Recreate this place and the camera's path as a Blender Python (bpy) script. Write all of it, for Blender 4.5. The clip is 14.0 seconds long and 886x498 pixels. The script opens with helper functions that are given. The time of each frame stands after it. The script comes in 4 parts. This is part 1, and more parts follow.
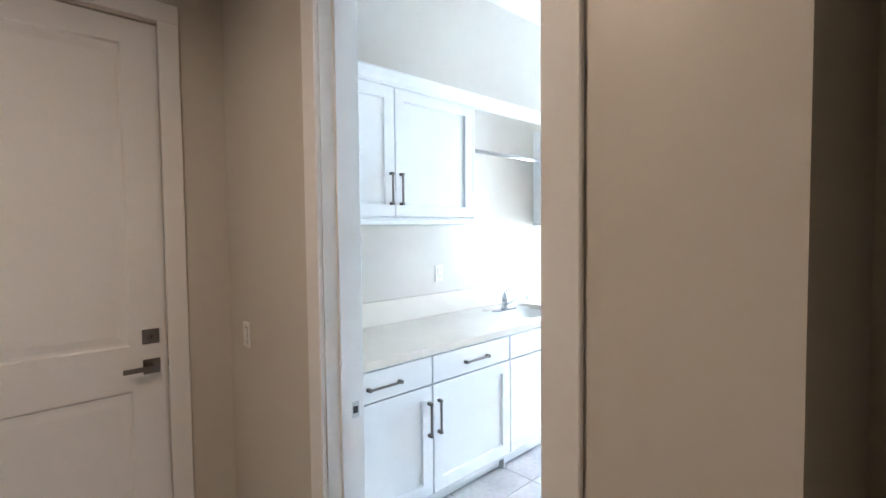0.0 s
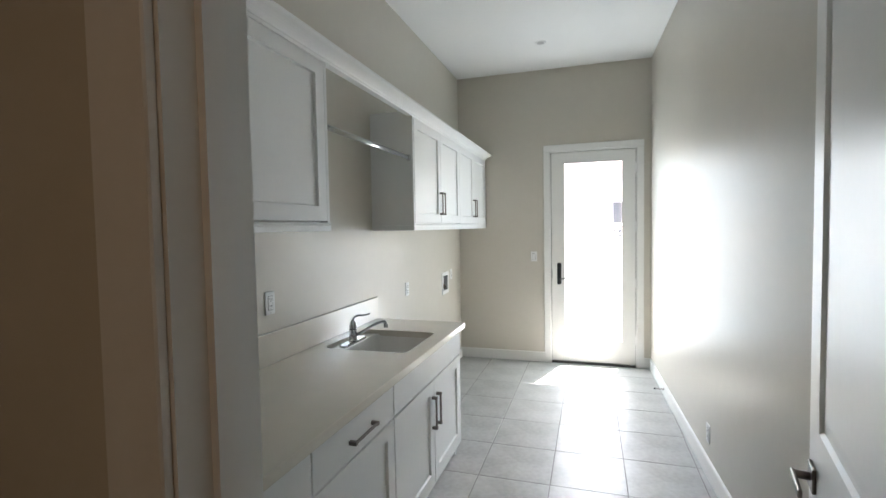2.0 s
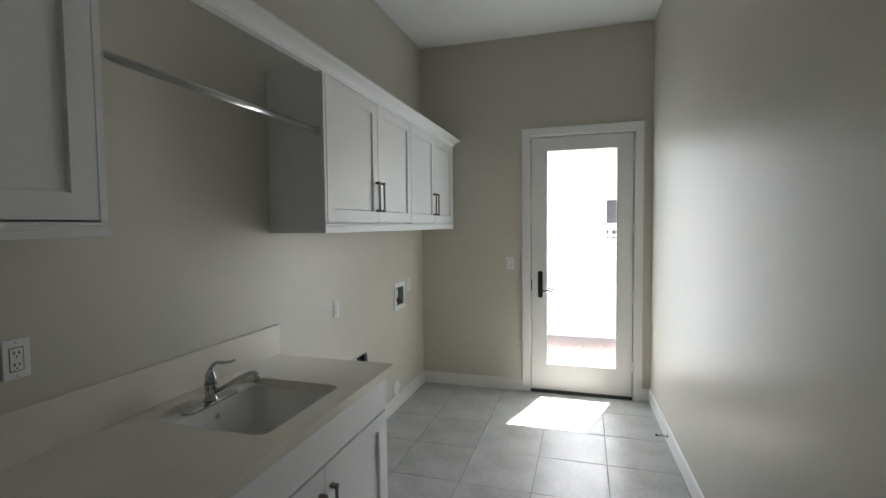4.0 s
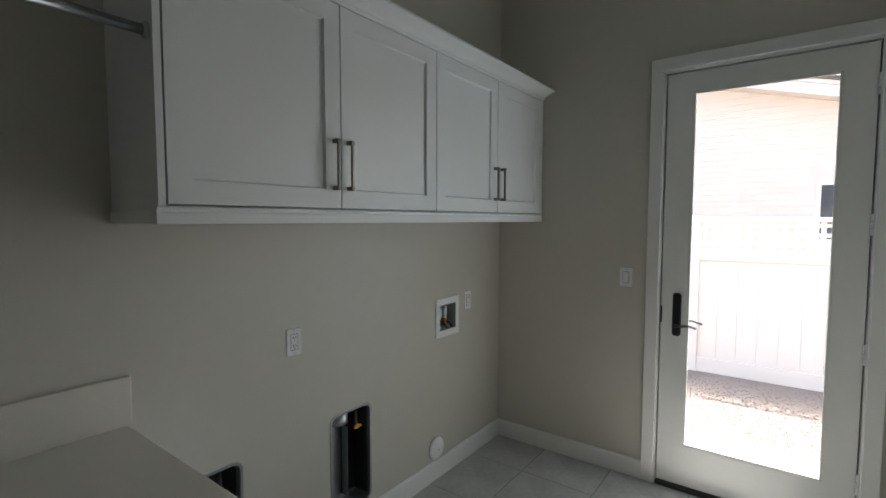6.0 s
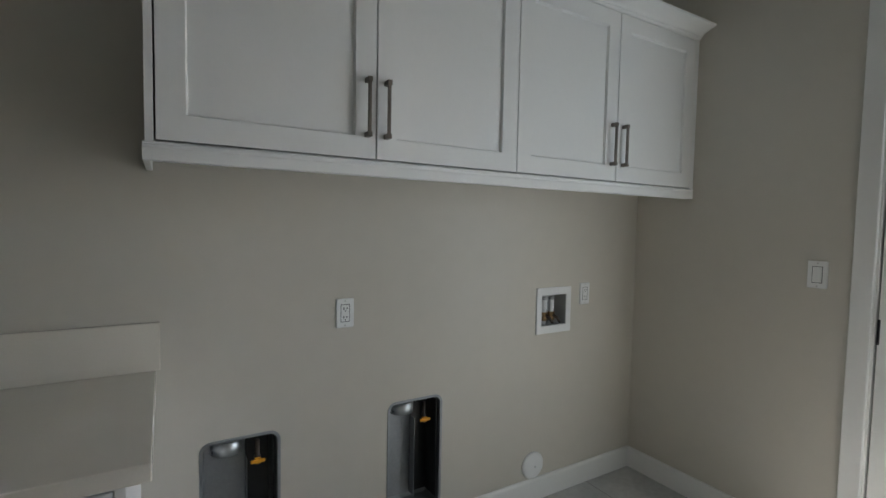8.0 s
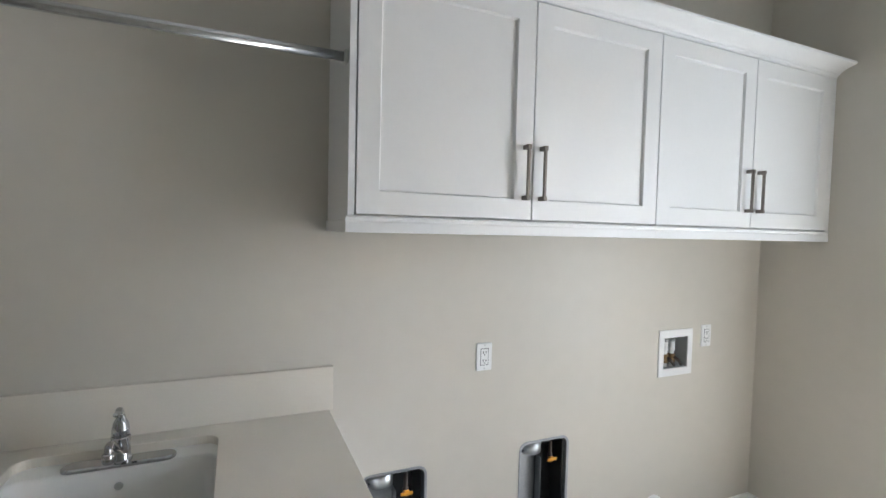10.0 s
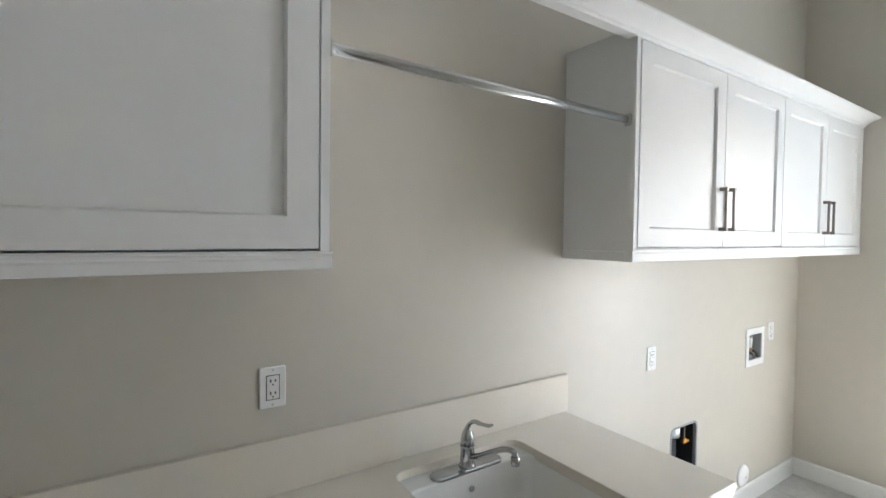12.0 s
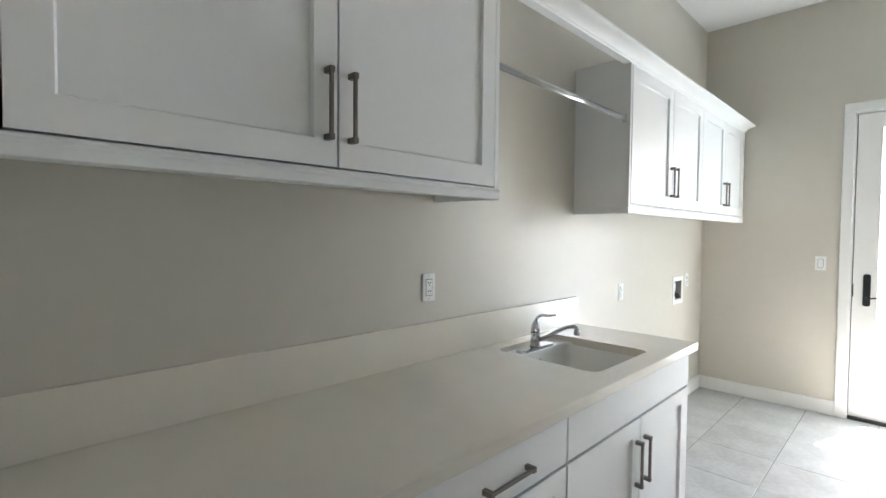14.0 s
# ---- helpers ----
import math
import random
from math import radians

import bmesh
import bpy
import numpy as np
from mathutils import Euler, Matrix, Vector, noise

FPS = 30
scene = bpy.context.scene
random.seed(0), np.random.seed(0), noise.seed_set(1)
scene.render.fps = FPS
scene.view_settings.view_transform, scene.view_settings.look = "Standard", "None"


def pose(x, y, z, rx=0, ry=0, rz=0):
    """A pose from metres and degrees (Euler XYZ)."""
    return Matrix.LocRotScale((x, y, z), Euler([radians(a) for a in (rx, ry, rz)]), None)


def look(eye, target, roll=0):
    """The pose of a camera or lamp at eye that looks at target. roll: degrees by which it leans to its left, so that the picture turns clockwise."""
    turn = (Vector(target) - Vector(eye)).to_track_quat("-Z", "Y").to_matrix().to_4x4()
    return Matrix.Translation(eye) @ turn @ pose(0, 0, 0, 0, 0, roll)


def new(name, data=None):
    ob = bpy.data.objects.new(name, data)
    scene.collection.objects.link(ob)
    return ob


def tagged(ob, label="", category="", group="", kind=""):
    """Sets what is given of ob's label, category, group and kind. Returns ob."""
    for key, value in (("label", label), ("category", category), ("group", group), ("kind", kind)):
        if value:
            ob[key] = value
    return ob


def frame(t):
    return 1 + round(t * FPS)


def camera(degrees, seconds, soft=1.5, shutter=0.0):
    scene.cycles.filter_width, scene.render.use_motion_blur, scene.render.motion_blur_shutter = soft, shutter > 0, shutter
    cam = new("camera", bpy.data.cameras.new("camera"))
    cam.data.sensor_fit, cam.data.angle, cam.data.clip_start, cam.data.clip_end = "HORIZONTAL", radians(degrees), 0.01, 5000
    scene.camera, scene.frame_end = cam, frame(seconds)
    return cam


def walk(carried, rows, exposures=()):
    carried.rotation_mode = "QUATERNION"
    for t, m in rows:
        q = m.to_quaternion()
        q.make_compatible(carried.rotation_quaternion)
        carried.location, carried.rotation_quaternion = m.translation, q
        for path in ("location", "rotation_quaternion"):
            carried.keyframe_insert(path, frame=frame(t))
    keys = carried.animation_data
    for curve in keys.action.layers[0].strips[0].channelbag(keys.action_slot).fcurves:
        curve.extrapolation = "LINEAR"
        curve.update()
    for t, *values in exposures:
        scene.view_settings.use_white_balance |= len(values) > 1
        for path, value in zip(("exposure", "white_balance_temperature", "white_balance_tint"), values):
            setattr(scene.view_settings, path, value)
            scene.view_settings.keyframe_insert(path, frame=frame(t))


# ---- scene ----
# ---------- camera and walk ----------
cam = camera(86.6, 14.0)
PATH = [
    (0, (0.313, 0.366, 1.568), (-1.135, 1.743, 1.482), -0.6),
    (0.3, (0.051, 0.432, 1.574), (-1.263, 1.937, 1.483), -0.5),
    (0.5, (-0.107, 0.485, 1.56), (-1.32, 2.072, 1.47), -0.6),
    (0.6, (-0.168, 0.514, 1.569), (-1.353, 2.123, 1.476), -0.6),
    (1, (-0.41, 0.597, 1.576), (-1.42, 2.321, 1.486), -0.6),
    (1.5, (-0.632, 0.676, 1.598), (-1.405, 2.518, 1.502), -0.7),
    (2, (-0.687, 0.757, 1.602), (-1.286, 2.663, 1.512), -1.0),
    (2.5, (-0.665, 0.879, 1.595), (-1.232, 2.794, 1.506), -1.0),
    (3, (-0.67, 1.102, 1.595), (-1.228, 3.02, 1.5), -0.9),
    (3.2, (-0.678, 1.226, 1.607), (-1.238, 3.144, 1.511), -0.8),
    (5.3, (-0.521, 2.794, 1.623), (-1.305, 4.63, 1.504), -0.1),
    (5.5, (-0.54, 2.945, 1.624), (-1.412, 4.741, 1.5), 0.2),
    (6, (-0.507, 3.355, 1.601), (-1.698, 4.957, 1.476), 0.1),
    (6.5, (-0.5, 3.669, 1.548), (-1.851, 5.14, 1.427), 0.4),
    (7, (-0.499, 3.873, 1.452), (-1.999, 5.191, 1.341), 0.7),
    (7.2, (-0.422, 3.963, 1.433), (-2.025, 5.153, 1.313), 0.4),
    (9.3, (-0.457, 3.942, 1.495), (-2.239, 4.844, 1.4), 1.3),
    (9.5, (-0.462, 3.873, 1.535), (-2.272, 4.72, 1.449), 1.3),
    (10, (-0.501, 3.623, 1.602), (-2.331, 4.428, 1.519), 1.4),
    (10.5, (-0.605, 3.355, 1.633), (-2.425, 4.183, 1.571), 1.0),
    (11, (-0.784, 3.062, 1.655), (-2.596, 3.908, 1.596), 0.9),
    (11.5, (-0.853, 2.73, 1.68), (-2.622, 3.66, 1.619), 0.8),
    (12, (-0.859, 2.397, 1.676), (-2.52, 3.509, 1.619), 0.7),
    (12.5, (-0.93, 2.118, 1.597), (-2.473, 3.388, 1.537), 0.8),
    (13, (-0.907, 1.789, 1.542), (-2.414, 3.103, 1.486), 0.6),
    (13.5, (-0.86, 1.558, 1.518), (-2.284, 2.962, 1.459), 0.4),
    (14, (-0.788, 1.381, 1.467), (-2.201, 2.795, 1.401), 0.5),
]
EXPOSURES = [(0, 7.0, 5350, 10), (0.5, 6.1, 5350, 10), (1, 5.4, 5400, 10), (1.5, 4.9, 5900, 10), (2, 4.8, 6400, 10), (3, 4.35, 6650, 10), (5.5, 3.12, 6400, 9), (6.5, 2.92, 6450, 9), (7.2, 2.82, 6450, 9), (9.5, 4.66, 6350, 14), (10.3, 4.63, 6350, 14), (11.5, 4.9, 6350, 13), (12, 5.15, 6400, 13), (12.5, 5.23, 6450, 13), (14, 5.33, 6350, 11)]
walk(cam, [(t, look(eye, target, roll)) for t, eye, target, roll in PATH], EXPOSURES)

# ---------- world, sun, lamps ----------
SUN_EL, SUN_X, SUN_Y = radians(61.0), 0.30, 0.954
world = bpy.data.worlds.new("world")
scene.world = world
world.use_nodes = True
wn = world.node_tree
sky = wn.nodes.new("ShaderNodeTexSky")
sky.sky_type, sky.sun_disc = "NISHITA", False
sky.dust_density, sky.ozone_density = 4.0, 0.3
sky.sun_elevation, sky.sun_rotation = SUN_EL, math.atan2(SUN_X, SUN_Y)
back = next(n for n in wn.nodes if n.type == "BACKGROUND")
back.inputs["Strength"].default_value = 0.15
wn.links.new(sky.outputs[0], back.inputs["Color"])

sun_data = bpy.data.lights.new("sun", "SUN")
sun_data.energy, sun_data.angle, sun_data.color = 2.1, radians(0.6), (1.0, 0.96, 0.91)
sun = new("sun", sun_data)
sun.matrix_world = look((SUN_X * math.cos(SUN_EL) * 20, SUN_Y * math.cos(SUN_EL) * 20, math.sin(SUN_EL) * 20), (0, 0, 0))

# warm hall lamp, out of view, assumed so that the hall is lit
hall_data = bpy.data.lights.new("unseen_hall_downlight", "AREA")
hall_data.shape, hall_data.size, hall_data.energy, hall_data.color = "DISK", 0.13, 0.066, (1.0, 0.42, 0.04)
hall_lamp = new("unseen_hall_downlight", hall_data)
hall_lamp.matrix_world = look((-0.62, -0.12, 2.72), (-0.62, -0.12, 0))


# area lamp added at the glass of the yard door, standing in for daylight
day_data = bpy.data.lights.new("door_daylight_fill", "AREA")
day_data.shape, day_data.size, day_data.size_y, day_data.energy, day_data.color = "RECTANGLE", 0.62, 2.03, 1.08, (0.79, 0.925, 1.0)
day = new("door_daylight_fill", day_data)
day.matrix_world = look((-0.6615, 6.368, 1.295), (-0.6615, 5.0, 1.295))

# ---------- materials ----------
def mat(name, base, rough=0.5, metal=0.0, spread=0.06, coarse=1.2, fine=40.0, bump=0.0, bump_scale=120.0, spec=0.5, rough_spread=0.06, tint=None, vary=0.0, coat=0.0):
    """Principled surface with variation at a coarse and a fine scale, roughness wear and a fine relief."""
    m = bpy.data.materials.new(name)
    m.use_nodes = True
    nt = m.node_tree
    N, L = nt.nodes, nt.links
    p = next(n for n in N if n.type == "BSDF_PRINCIPLED")
    co = N.new("ShaderNodeTexCoord")
    a, b = N.new("ShaderNodeTexNoise"), N.new("ShaderNodeTexNoise")
    a.inputs["Scale"].default_value, a.inputs["Detail"].default_value = coarse, 4
    b.inputs["Scale"].default_value, b.inputs["Detail"].default_value = fine, 3
    L.new(co.outputs["Object"], a.inputs["Vector"]), L.new(co.outputs["Object"], b.inputs["Vector"])
    add = N.new("ShaderNodeMath")
    add.operation = "ADD"
    half = N.new("ShaderNodeMath")
    half.operation, half.inputs[1].default_value = "MULTIPLY", 0.5
    L.new(b.outputs["Fac"], half.inputs[0]), L.new(a.outputs["Fac"], add.inputs[0]), L.new(half.outputs[0], add.inputs[1])
    src = add.outputs[0]
    if vary:
        info, sc, ad = N.new("ShaderNodeObjectInfo"), N.new("ShaderNodeMath"), N.new("ShaderNodeMath")
        sc.operation, sc.inputs[1].default_value, ad.operation = "MULTIPLY", vary, "ADD"
        L.new(info.outputs["Random"], sc.inputs[0]), L.new(sc.outputs[0], ad.inputs[0]), L.new(src, ad.inputs[1])
        src = ad.outputs[0]
    ramp = N.new("ShaderNodeMapRange")
    ramp.inputs["From Min"].default_value, ramp.inputs["From Max"].default_value = 0.45, 1.05 + vary
    L.new(src, ramp.inputs["Value"])
    mix = N.new("ShaderNodeMix")
    mix.data_type = "RGBA"
    lo = tint or tuple(c * (1 - spread) for c in base)
    hi = tuple(min(1, c * (1 + spread)) for c in base)
    mix.inputs["A"].default_value, mix.inputs["B"].default_value = (*lo, 1), (*hi, 1)
    L.new(ramp.outputs[0], mix.inputs["Factor"]), L.new(mix.outputs["Result"], p.inputs["Base Color"])
    rr = N.new("ShaderNodeMapRange")
    rr.inputs["To Min"].default_value, rr.inputs["To Max"].default_value = max(0.02, rough - rough_spread), rough + rough_spread
    rr.inputs["From Min"].default_value, rr.inputs["From Max"].default_value = 0.3, 0.7
    L.new(a.outputs["Fac"], rr.inputs["Value"]), L.new(rr.outputs[0], p.inputs["Roughness"])
    p.inputs["Metallic"].default_value, p.inputs["Specular IOR Level"].default_value = metal, spec
    p.inputs["Coat Weight"].default_value, p.inputs["Coat Roughness"].default_value = coat, 0.22
    if bump:
        n = N.new("ShaderNodeTexNoise")
        n.inputs["Scale"].default_value, n.inputs["Detail"].default_value = bump_scale, 5
        bp = N.new("ShaderNodeBump")
        bp.inputs["Strength"].default_value, bp.inputs["Distance"].default_value = bump, 0.002
        L.new(co.outputs["Object"], n.inputs["Vector"]), L.new(n.outputs["Fac"], bp.inputs["Height"]), L.new(bp.outputs[0], p.inputs["Normal"])
    return m


WALL = mat("greige_wall_paint", (0.585, 0.548, 0.482), 0.42, spread=0.03, coarse=0.7, fine=14, bump=0.16, bump_scale=42, spec=0.46, rough_spread=0.022, coat=0.05)
CEIL = mat("white_ceiling_paint", (0.85, 0.85, 0.84), 0.7, spread=0.02, bump=0.25, bump_scale=60, spec=0.3)
CAB = mat("white_cabinet_paint", (0.82, 0.82, 0.81), 0.50, spread=0.02, coarse=2, fine=60, bump=0.05, bump_scale=200, spec=0.5, rough_spread=0.04)
TRIM = mat("white_trim_paint", (0.79, 0.785, 0.765), 0.35, spread=0.025, coarse=2.5, fine=50, bump=0.08, bump_scale=90, spec=0.5)
DOORP = mat("white_door_paint", (0.79, 0.785, 0.765), 0.345, spread=0.025, coarse=2, fine=50, bump=0.07, bump_scale=60, spec=0.5)
QUARTZ = mat("warm_white_quartz", (0.74, 0.69, 0.61), 0.21, spread=0.05, coarse=3.0, fine=260, bump=0.02, bump_scale=300, spec=0.5, rough_spread=0.03)
PORC = mat("white_sink_porcelain", (0.86, 0.85, 0.82), 0.15, spread=0.01, spec=0.5, rough_spread=0.03)
TILE = mat("light_grey_porcelain_tile", (0.44, 0.44, 0.43), 0.38, spread=0.34, coarse=4.2, fine=30, bump=0.12, bump_scale=35, vary=0.22, rough_spread=0.08)
GROUT = mat("grey_grout", (0.19, 0.182, 0.17), 0.85, spread=0.12, bump=0.4, bump_scale=300, spec=0.2)
NICKEL = mat("brushed_dark_nickel", (0.22, 0.192, 0.172), 0.36, metal=1.0, spread=0.08, fine=200)
HINGE = mat("dark_bronze", (0.10, 0.08, 0.07), 0.4, metal=1.0, spread=0.1, fine=120)
CHROME = mat("polished_chrome", (0.46, 0.465, 0.475), 0.05, metal=1.0, spread=0.02, rough_spread=0.02)
RODM = mat("bright_chrome_rod", (0.62, 0.625, 0.63), 0.24, metal=1.0, spread=0.03, rough_spread=0.03)
STEEL = mat("satin_steel", (0.55, 0.55, 0.54), 0.3, metal=1.0, spread=0.05)
GALV = mat("galvanised_steel", (0.58, 0.6, 0.62), 0.34, metal=1.0, spread=0.12, coarse=18, fine=90, rough_spread=0.1)
# duller copy of the galvanised steel, darkened for shade in the dryer boxes
GALVD = mat("dull_darkened_galvanised_steel", (0.34, 0.35, 0.365), 0.5, metal=0.85, spread=0.12, coarse=18, fine=90, rough_spread=0.08)
BLACK = mat("matt_black_metal", (0.012, 0.012, 0.013), 0.42, metal=0.0, spread=0.1)
RUBBER = mat("dark_threshold", (0.03, 0.028, 0.026), 0.55, spread=0.15)
PLASTIC = mat("white_plastic", (0.80, 0.80, 0.79), 0.35, spread=0.015)
SLOT = mat("dark_slot", (0.03, 0.03, 0.03), 0.6)
YELLOW = mat("yellow_valve_plastic", (0.75, 0.33, 0.02), 0.45)
BRASS = mat("aged_brass", (0.30, 0.20, 0.10), 0.32, metal=1.0, spread=0.1)
CONC = mat("pale_concrete", (0.40, 0.385, 0.36), 0.8, spread=0.12, coarse=2, fine=30, bump=0.4, bump_scale=60)
GRAVEL = mat("tan_gravel", (0.23, 0.18, 0.145), 0.9, spread=0.3, coarse=22, fine=90, bump=1.0, bump_scale=45, vary=0.2)
VINYL = mat("white_vinyl_fence", (0.64, 0.575, 0.525), 0.45, spread=0.02)
BRICK = mat("pale_cream_brick", (0.60, 0.51, 0.43), 0.8, spread=0.10, coarse=3, fine=40, bump=0.5, bump_scale=60, vary=0.35)
MORTAR = mat("pale_mortar", (0.58, 0.52, 0.46), 0.9, spread=0.08, coarse=3, fine=60, bump=0.4, bump_scale=120)
ROOF = mat("weathered_pale_shingle", (0.16, 0.152, 0.14), 0.9, spread=0.2, fine=60, bump=0.5)
RIDGE = mat("grey_shingle", (0.10, 0.10, 0.105), 0.9, spread=0.25, fine=60, bump=0.6)
HDPLASTIC = mat("grey_recessed_plastic", (0.42, 0.42, 0.42), 0.4, spread=0.03)


def glass_material(name):
    m = bpy.data.materials.new(name)
    m.use_nodes = True
    N, L = m.node_tree.nodes, m.node_tree.links
    for n in [n for n in N if n.type == "BSDF_PRINCIPLED"]:
        N.remove(n)
    out = next(n for n in N if n.type == "OUTPUT_MATERIAL")
    tr, gl, fr, mx = N.new("ShaderNodeBsdfTransparent"), N.new("ShaderNodeBsdfGlossy"), N.new("ShaderNodeFresnel"), N.new("ShaderNodeMixShader")
    tr.inputs["Color"].default_value = (0.97, 0.98, 0.975, 1)
    gl.inputs["Roughness"].default_value = 0.02
    L.new(fr.outputs[0], mx.inputs[0]), L.new(tr.outputs[0], mx.inputs[1]), L.new(gl.outputs[0], mx.inputs[2]), L.new(mx.outputs[0], out.inputs[0])
    return m


GLASS = glass_material("clear_glass")
DARKGLASS = mat("dark_window_glass", (0.03, 0.035, 0.045), 0.08, spread=0.1)
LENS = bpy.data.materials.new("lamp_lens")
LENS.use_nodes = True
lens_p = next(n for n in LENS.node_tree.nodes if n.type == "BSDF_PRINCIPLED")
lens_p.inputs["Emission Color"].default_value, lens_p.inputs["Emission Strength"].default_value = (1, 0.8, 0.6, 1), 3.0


# ---------- mesh helpers ----------
def bm_box(bm, x0, y0, z0, x1, y1, z1, bevel=0.0, seg=1):
    sub = bmesh.new() if bevel else bm
    vs = [sub.verts.new((x, y, z)) for x in (x0, x1) for y in (y0, y1) for z in (z0, z1)]
    for f in ((0, 1, 3, 2), (4, 6, 7, 5), (0, 4, 5, 1), (2, 3, 7, 6), (0, 2, 6, 4), (1, 5, 7, 3)):
        sub.faces.new([vs[i] for i in f])
    if bevel:
        bmesh.ops.bevel(sub, geom=sub.edges[:], offset=bevel, segments=seg, affect="EDGES", profile=0.5)
        merge(bm, sub)


def merge(bm, sub, m=None):
    if m is not None:
        bmesh.ops.transform(sub, matrix=m, verts=sub.verts[:])
    idx = {v: bm.verts.new(v.co) for v in sub.verts}
    for f in sub.faces:
        g = bm.faces.new([idx[v] for v in f.verts])
        g.smooth = f.smooth
    sub.free()


def box(x0, y0, z0, x1, y1, z1, bevel=0.0, seg=1):
    bm = bmesh.new()
    bm_box(bm, x0, y0, z0, x1, y1, z1, bevel, seg)
    return bm


def boxes(rows, bevel=0.0):
    bm = bmesh.new()
    for r in rows:
        bm_box(bm, *r, bevel=bevel)
    return bm


def mesh_of(name, bm, material):
    bmesh.ops.recalc_face_normals(bm, faces=bm.faces[:])
    me = bpy.data.meshes.new(name)
    bm.to_mesh(me)
    bm.free()
    me.materials.append(material)
    return me


def part(name, bm, material, parent=None, label=""):
    ob = new(name, mesh_of(name, bm, material))
    if parent is not None:
        ob.parent = parent
    if label:
        tagged(ob, label)
    return ob


def thing(name, m, label, category, group="", kind=""):
    e = new(name)
    e.empty_display_size = 0.1
    e.matrix_world = m
    return tagged(e, label, category, group, kind)


def setting(name, bm, material, label, category):
    return tagged(part(name, bm, material), label, category, kind="structure")


def extrude_profile(pts, y0, y1):
    """A closed profile of (x, z) points run along y."""
    bm = bmesh.new()
    a = [bm.verts.new((x, y0, z)) for x, z in pts]
    b = [bm.verts.new((x, y1, z)) for x, z in pts]
    n = len(pts)
    bm.faces.new(a), bm.faces.new(b[::-1])
    for i in range(n):
        bm.faces.new((a[i], a[(i + 1) % n], b[(i + 1) % n], b[i]))
    return bm


def lathe(profile, n=24, axis="z"):
    """Turns (radius, height) points round an axis."""
    bm = bmesh.new()
    rings = []
    for r, h in profile:
        rings.append([bm.verts.new((r * math.cos(2 * math.pi * i / n), r * math.sin(2 * math.pi * i / n), h)) for i in range(n)])
    for a, b in zip(rings, rings[1:]):
        for i in range(n):
            bm.faces.new((a[i], a[(i + 1) % n], b[(i + 1) % n], b[i])).smooth = True
    bm.faces.new(rings[0][::-1]), bm.faces.new(rings[-1])
    if axis == "x":
        bmesh.ops.rotate(bm, verts=bm.verts[:], matrix=Matrix.Rotation(radians(90), 3, "Y"))
    elif axis == "y":
        bmesh.ops.rotate(bm, verts=bm.verts[:], matrix=Matrix.Rotation(radians(-90), 3, "X"))
    return bm


def tube(pts, radii, n=12, squash=1.0):
    """A round bar along points, with a radius at each."""
    bm = bmesh.new()
    P = [Vector(p) for p in pts]
    rings = []
    for i, p in enumerate(P):
        d = (P[min(i + 1, len(P) - 1)] - P[max(i - 1, 0)]).normalized()
        up = Vector((0, 0, 1)) if abs(d.z) < 0.9 else Vector((1, 0, 0))
        s = d.cross(up).normalized()
        u = s.cross(d).normalized()
        r = radii[i] if not isinstance(radii, (int, float)) else radii
        rings.append([bm.verts.new(p + s * r * math.cos(2 * math.pi * k / n) + u * r * squash * math.sin(2 * math.pi * k / n)) for k in range(n)])
    for a, b in zip(rings, rings[1:]):
        for k in range(n):
            bm.faces.new((a[k], a[(k + 1) % n], b[(k + 1) % n], b[k])).smooth = True
    bm.faces.new(rings[0][::-1]), bm.faces.new(rings[-1])
    return bm


def bend(pts, steps=6):
    """Catmull-Rom points through the given ones."""
    P = [Vector(p) for p in pts]
    P = [2 * P[0] - P[1], *P, 2 * P[-1] - P[-2]]
    out = []
    for a, b, c, d in zip(P, P[1:], P[2:], P[3:]):
        for k in range(steps):
            t = k / steps
            out.append(0.5 * ((2 * b) + (c - a) * t + (2 * a - 5 * b + 4 * c - d) * t * t + (3 * b - a - 3 * c + d) * t ** 3))
    return out + [P[-2]]


def round_rect(w, h, r, n=5):
    pts = []
    for cx, cy, a0 in ((w / 2 - r, h / 2 - r, 0), (-w / 2 + r, h / 2 - r, 90), (-w / 2 + r, -h / 2 + r, 180), (w / 2 - r, -h / 2 + r, 270)):
        for k in range(n + 1):
            a = radians(a0 + 90 * k / n)
            pts.append((cx + r * math.cos(a), cy + r * math.sin(a)))
    return pts


def loft(loops, cap_start=False, cap_end=False, smooth=False):
    bm = bmesh.new()
    rings = [[bm.verts.new(p) for p in lp] for lp in loops]
    n = len(rings[0])
    for a, b in zip(rings, rings[1:]):
        for i in range(n):
            bm.faces.new((a[i], a[(i + 1) % n], b[(i + 1) % n], b[i])).smooth = smooth
    if cap_start:
        bm.faces.new(rings[0][::-1])
    if cap_end:
        bm.faces.new(rings[-1])
    return bm


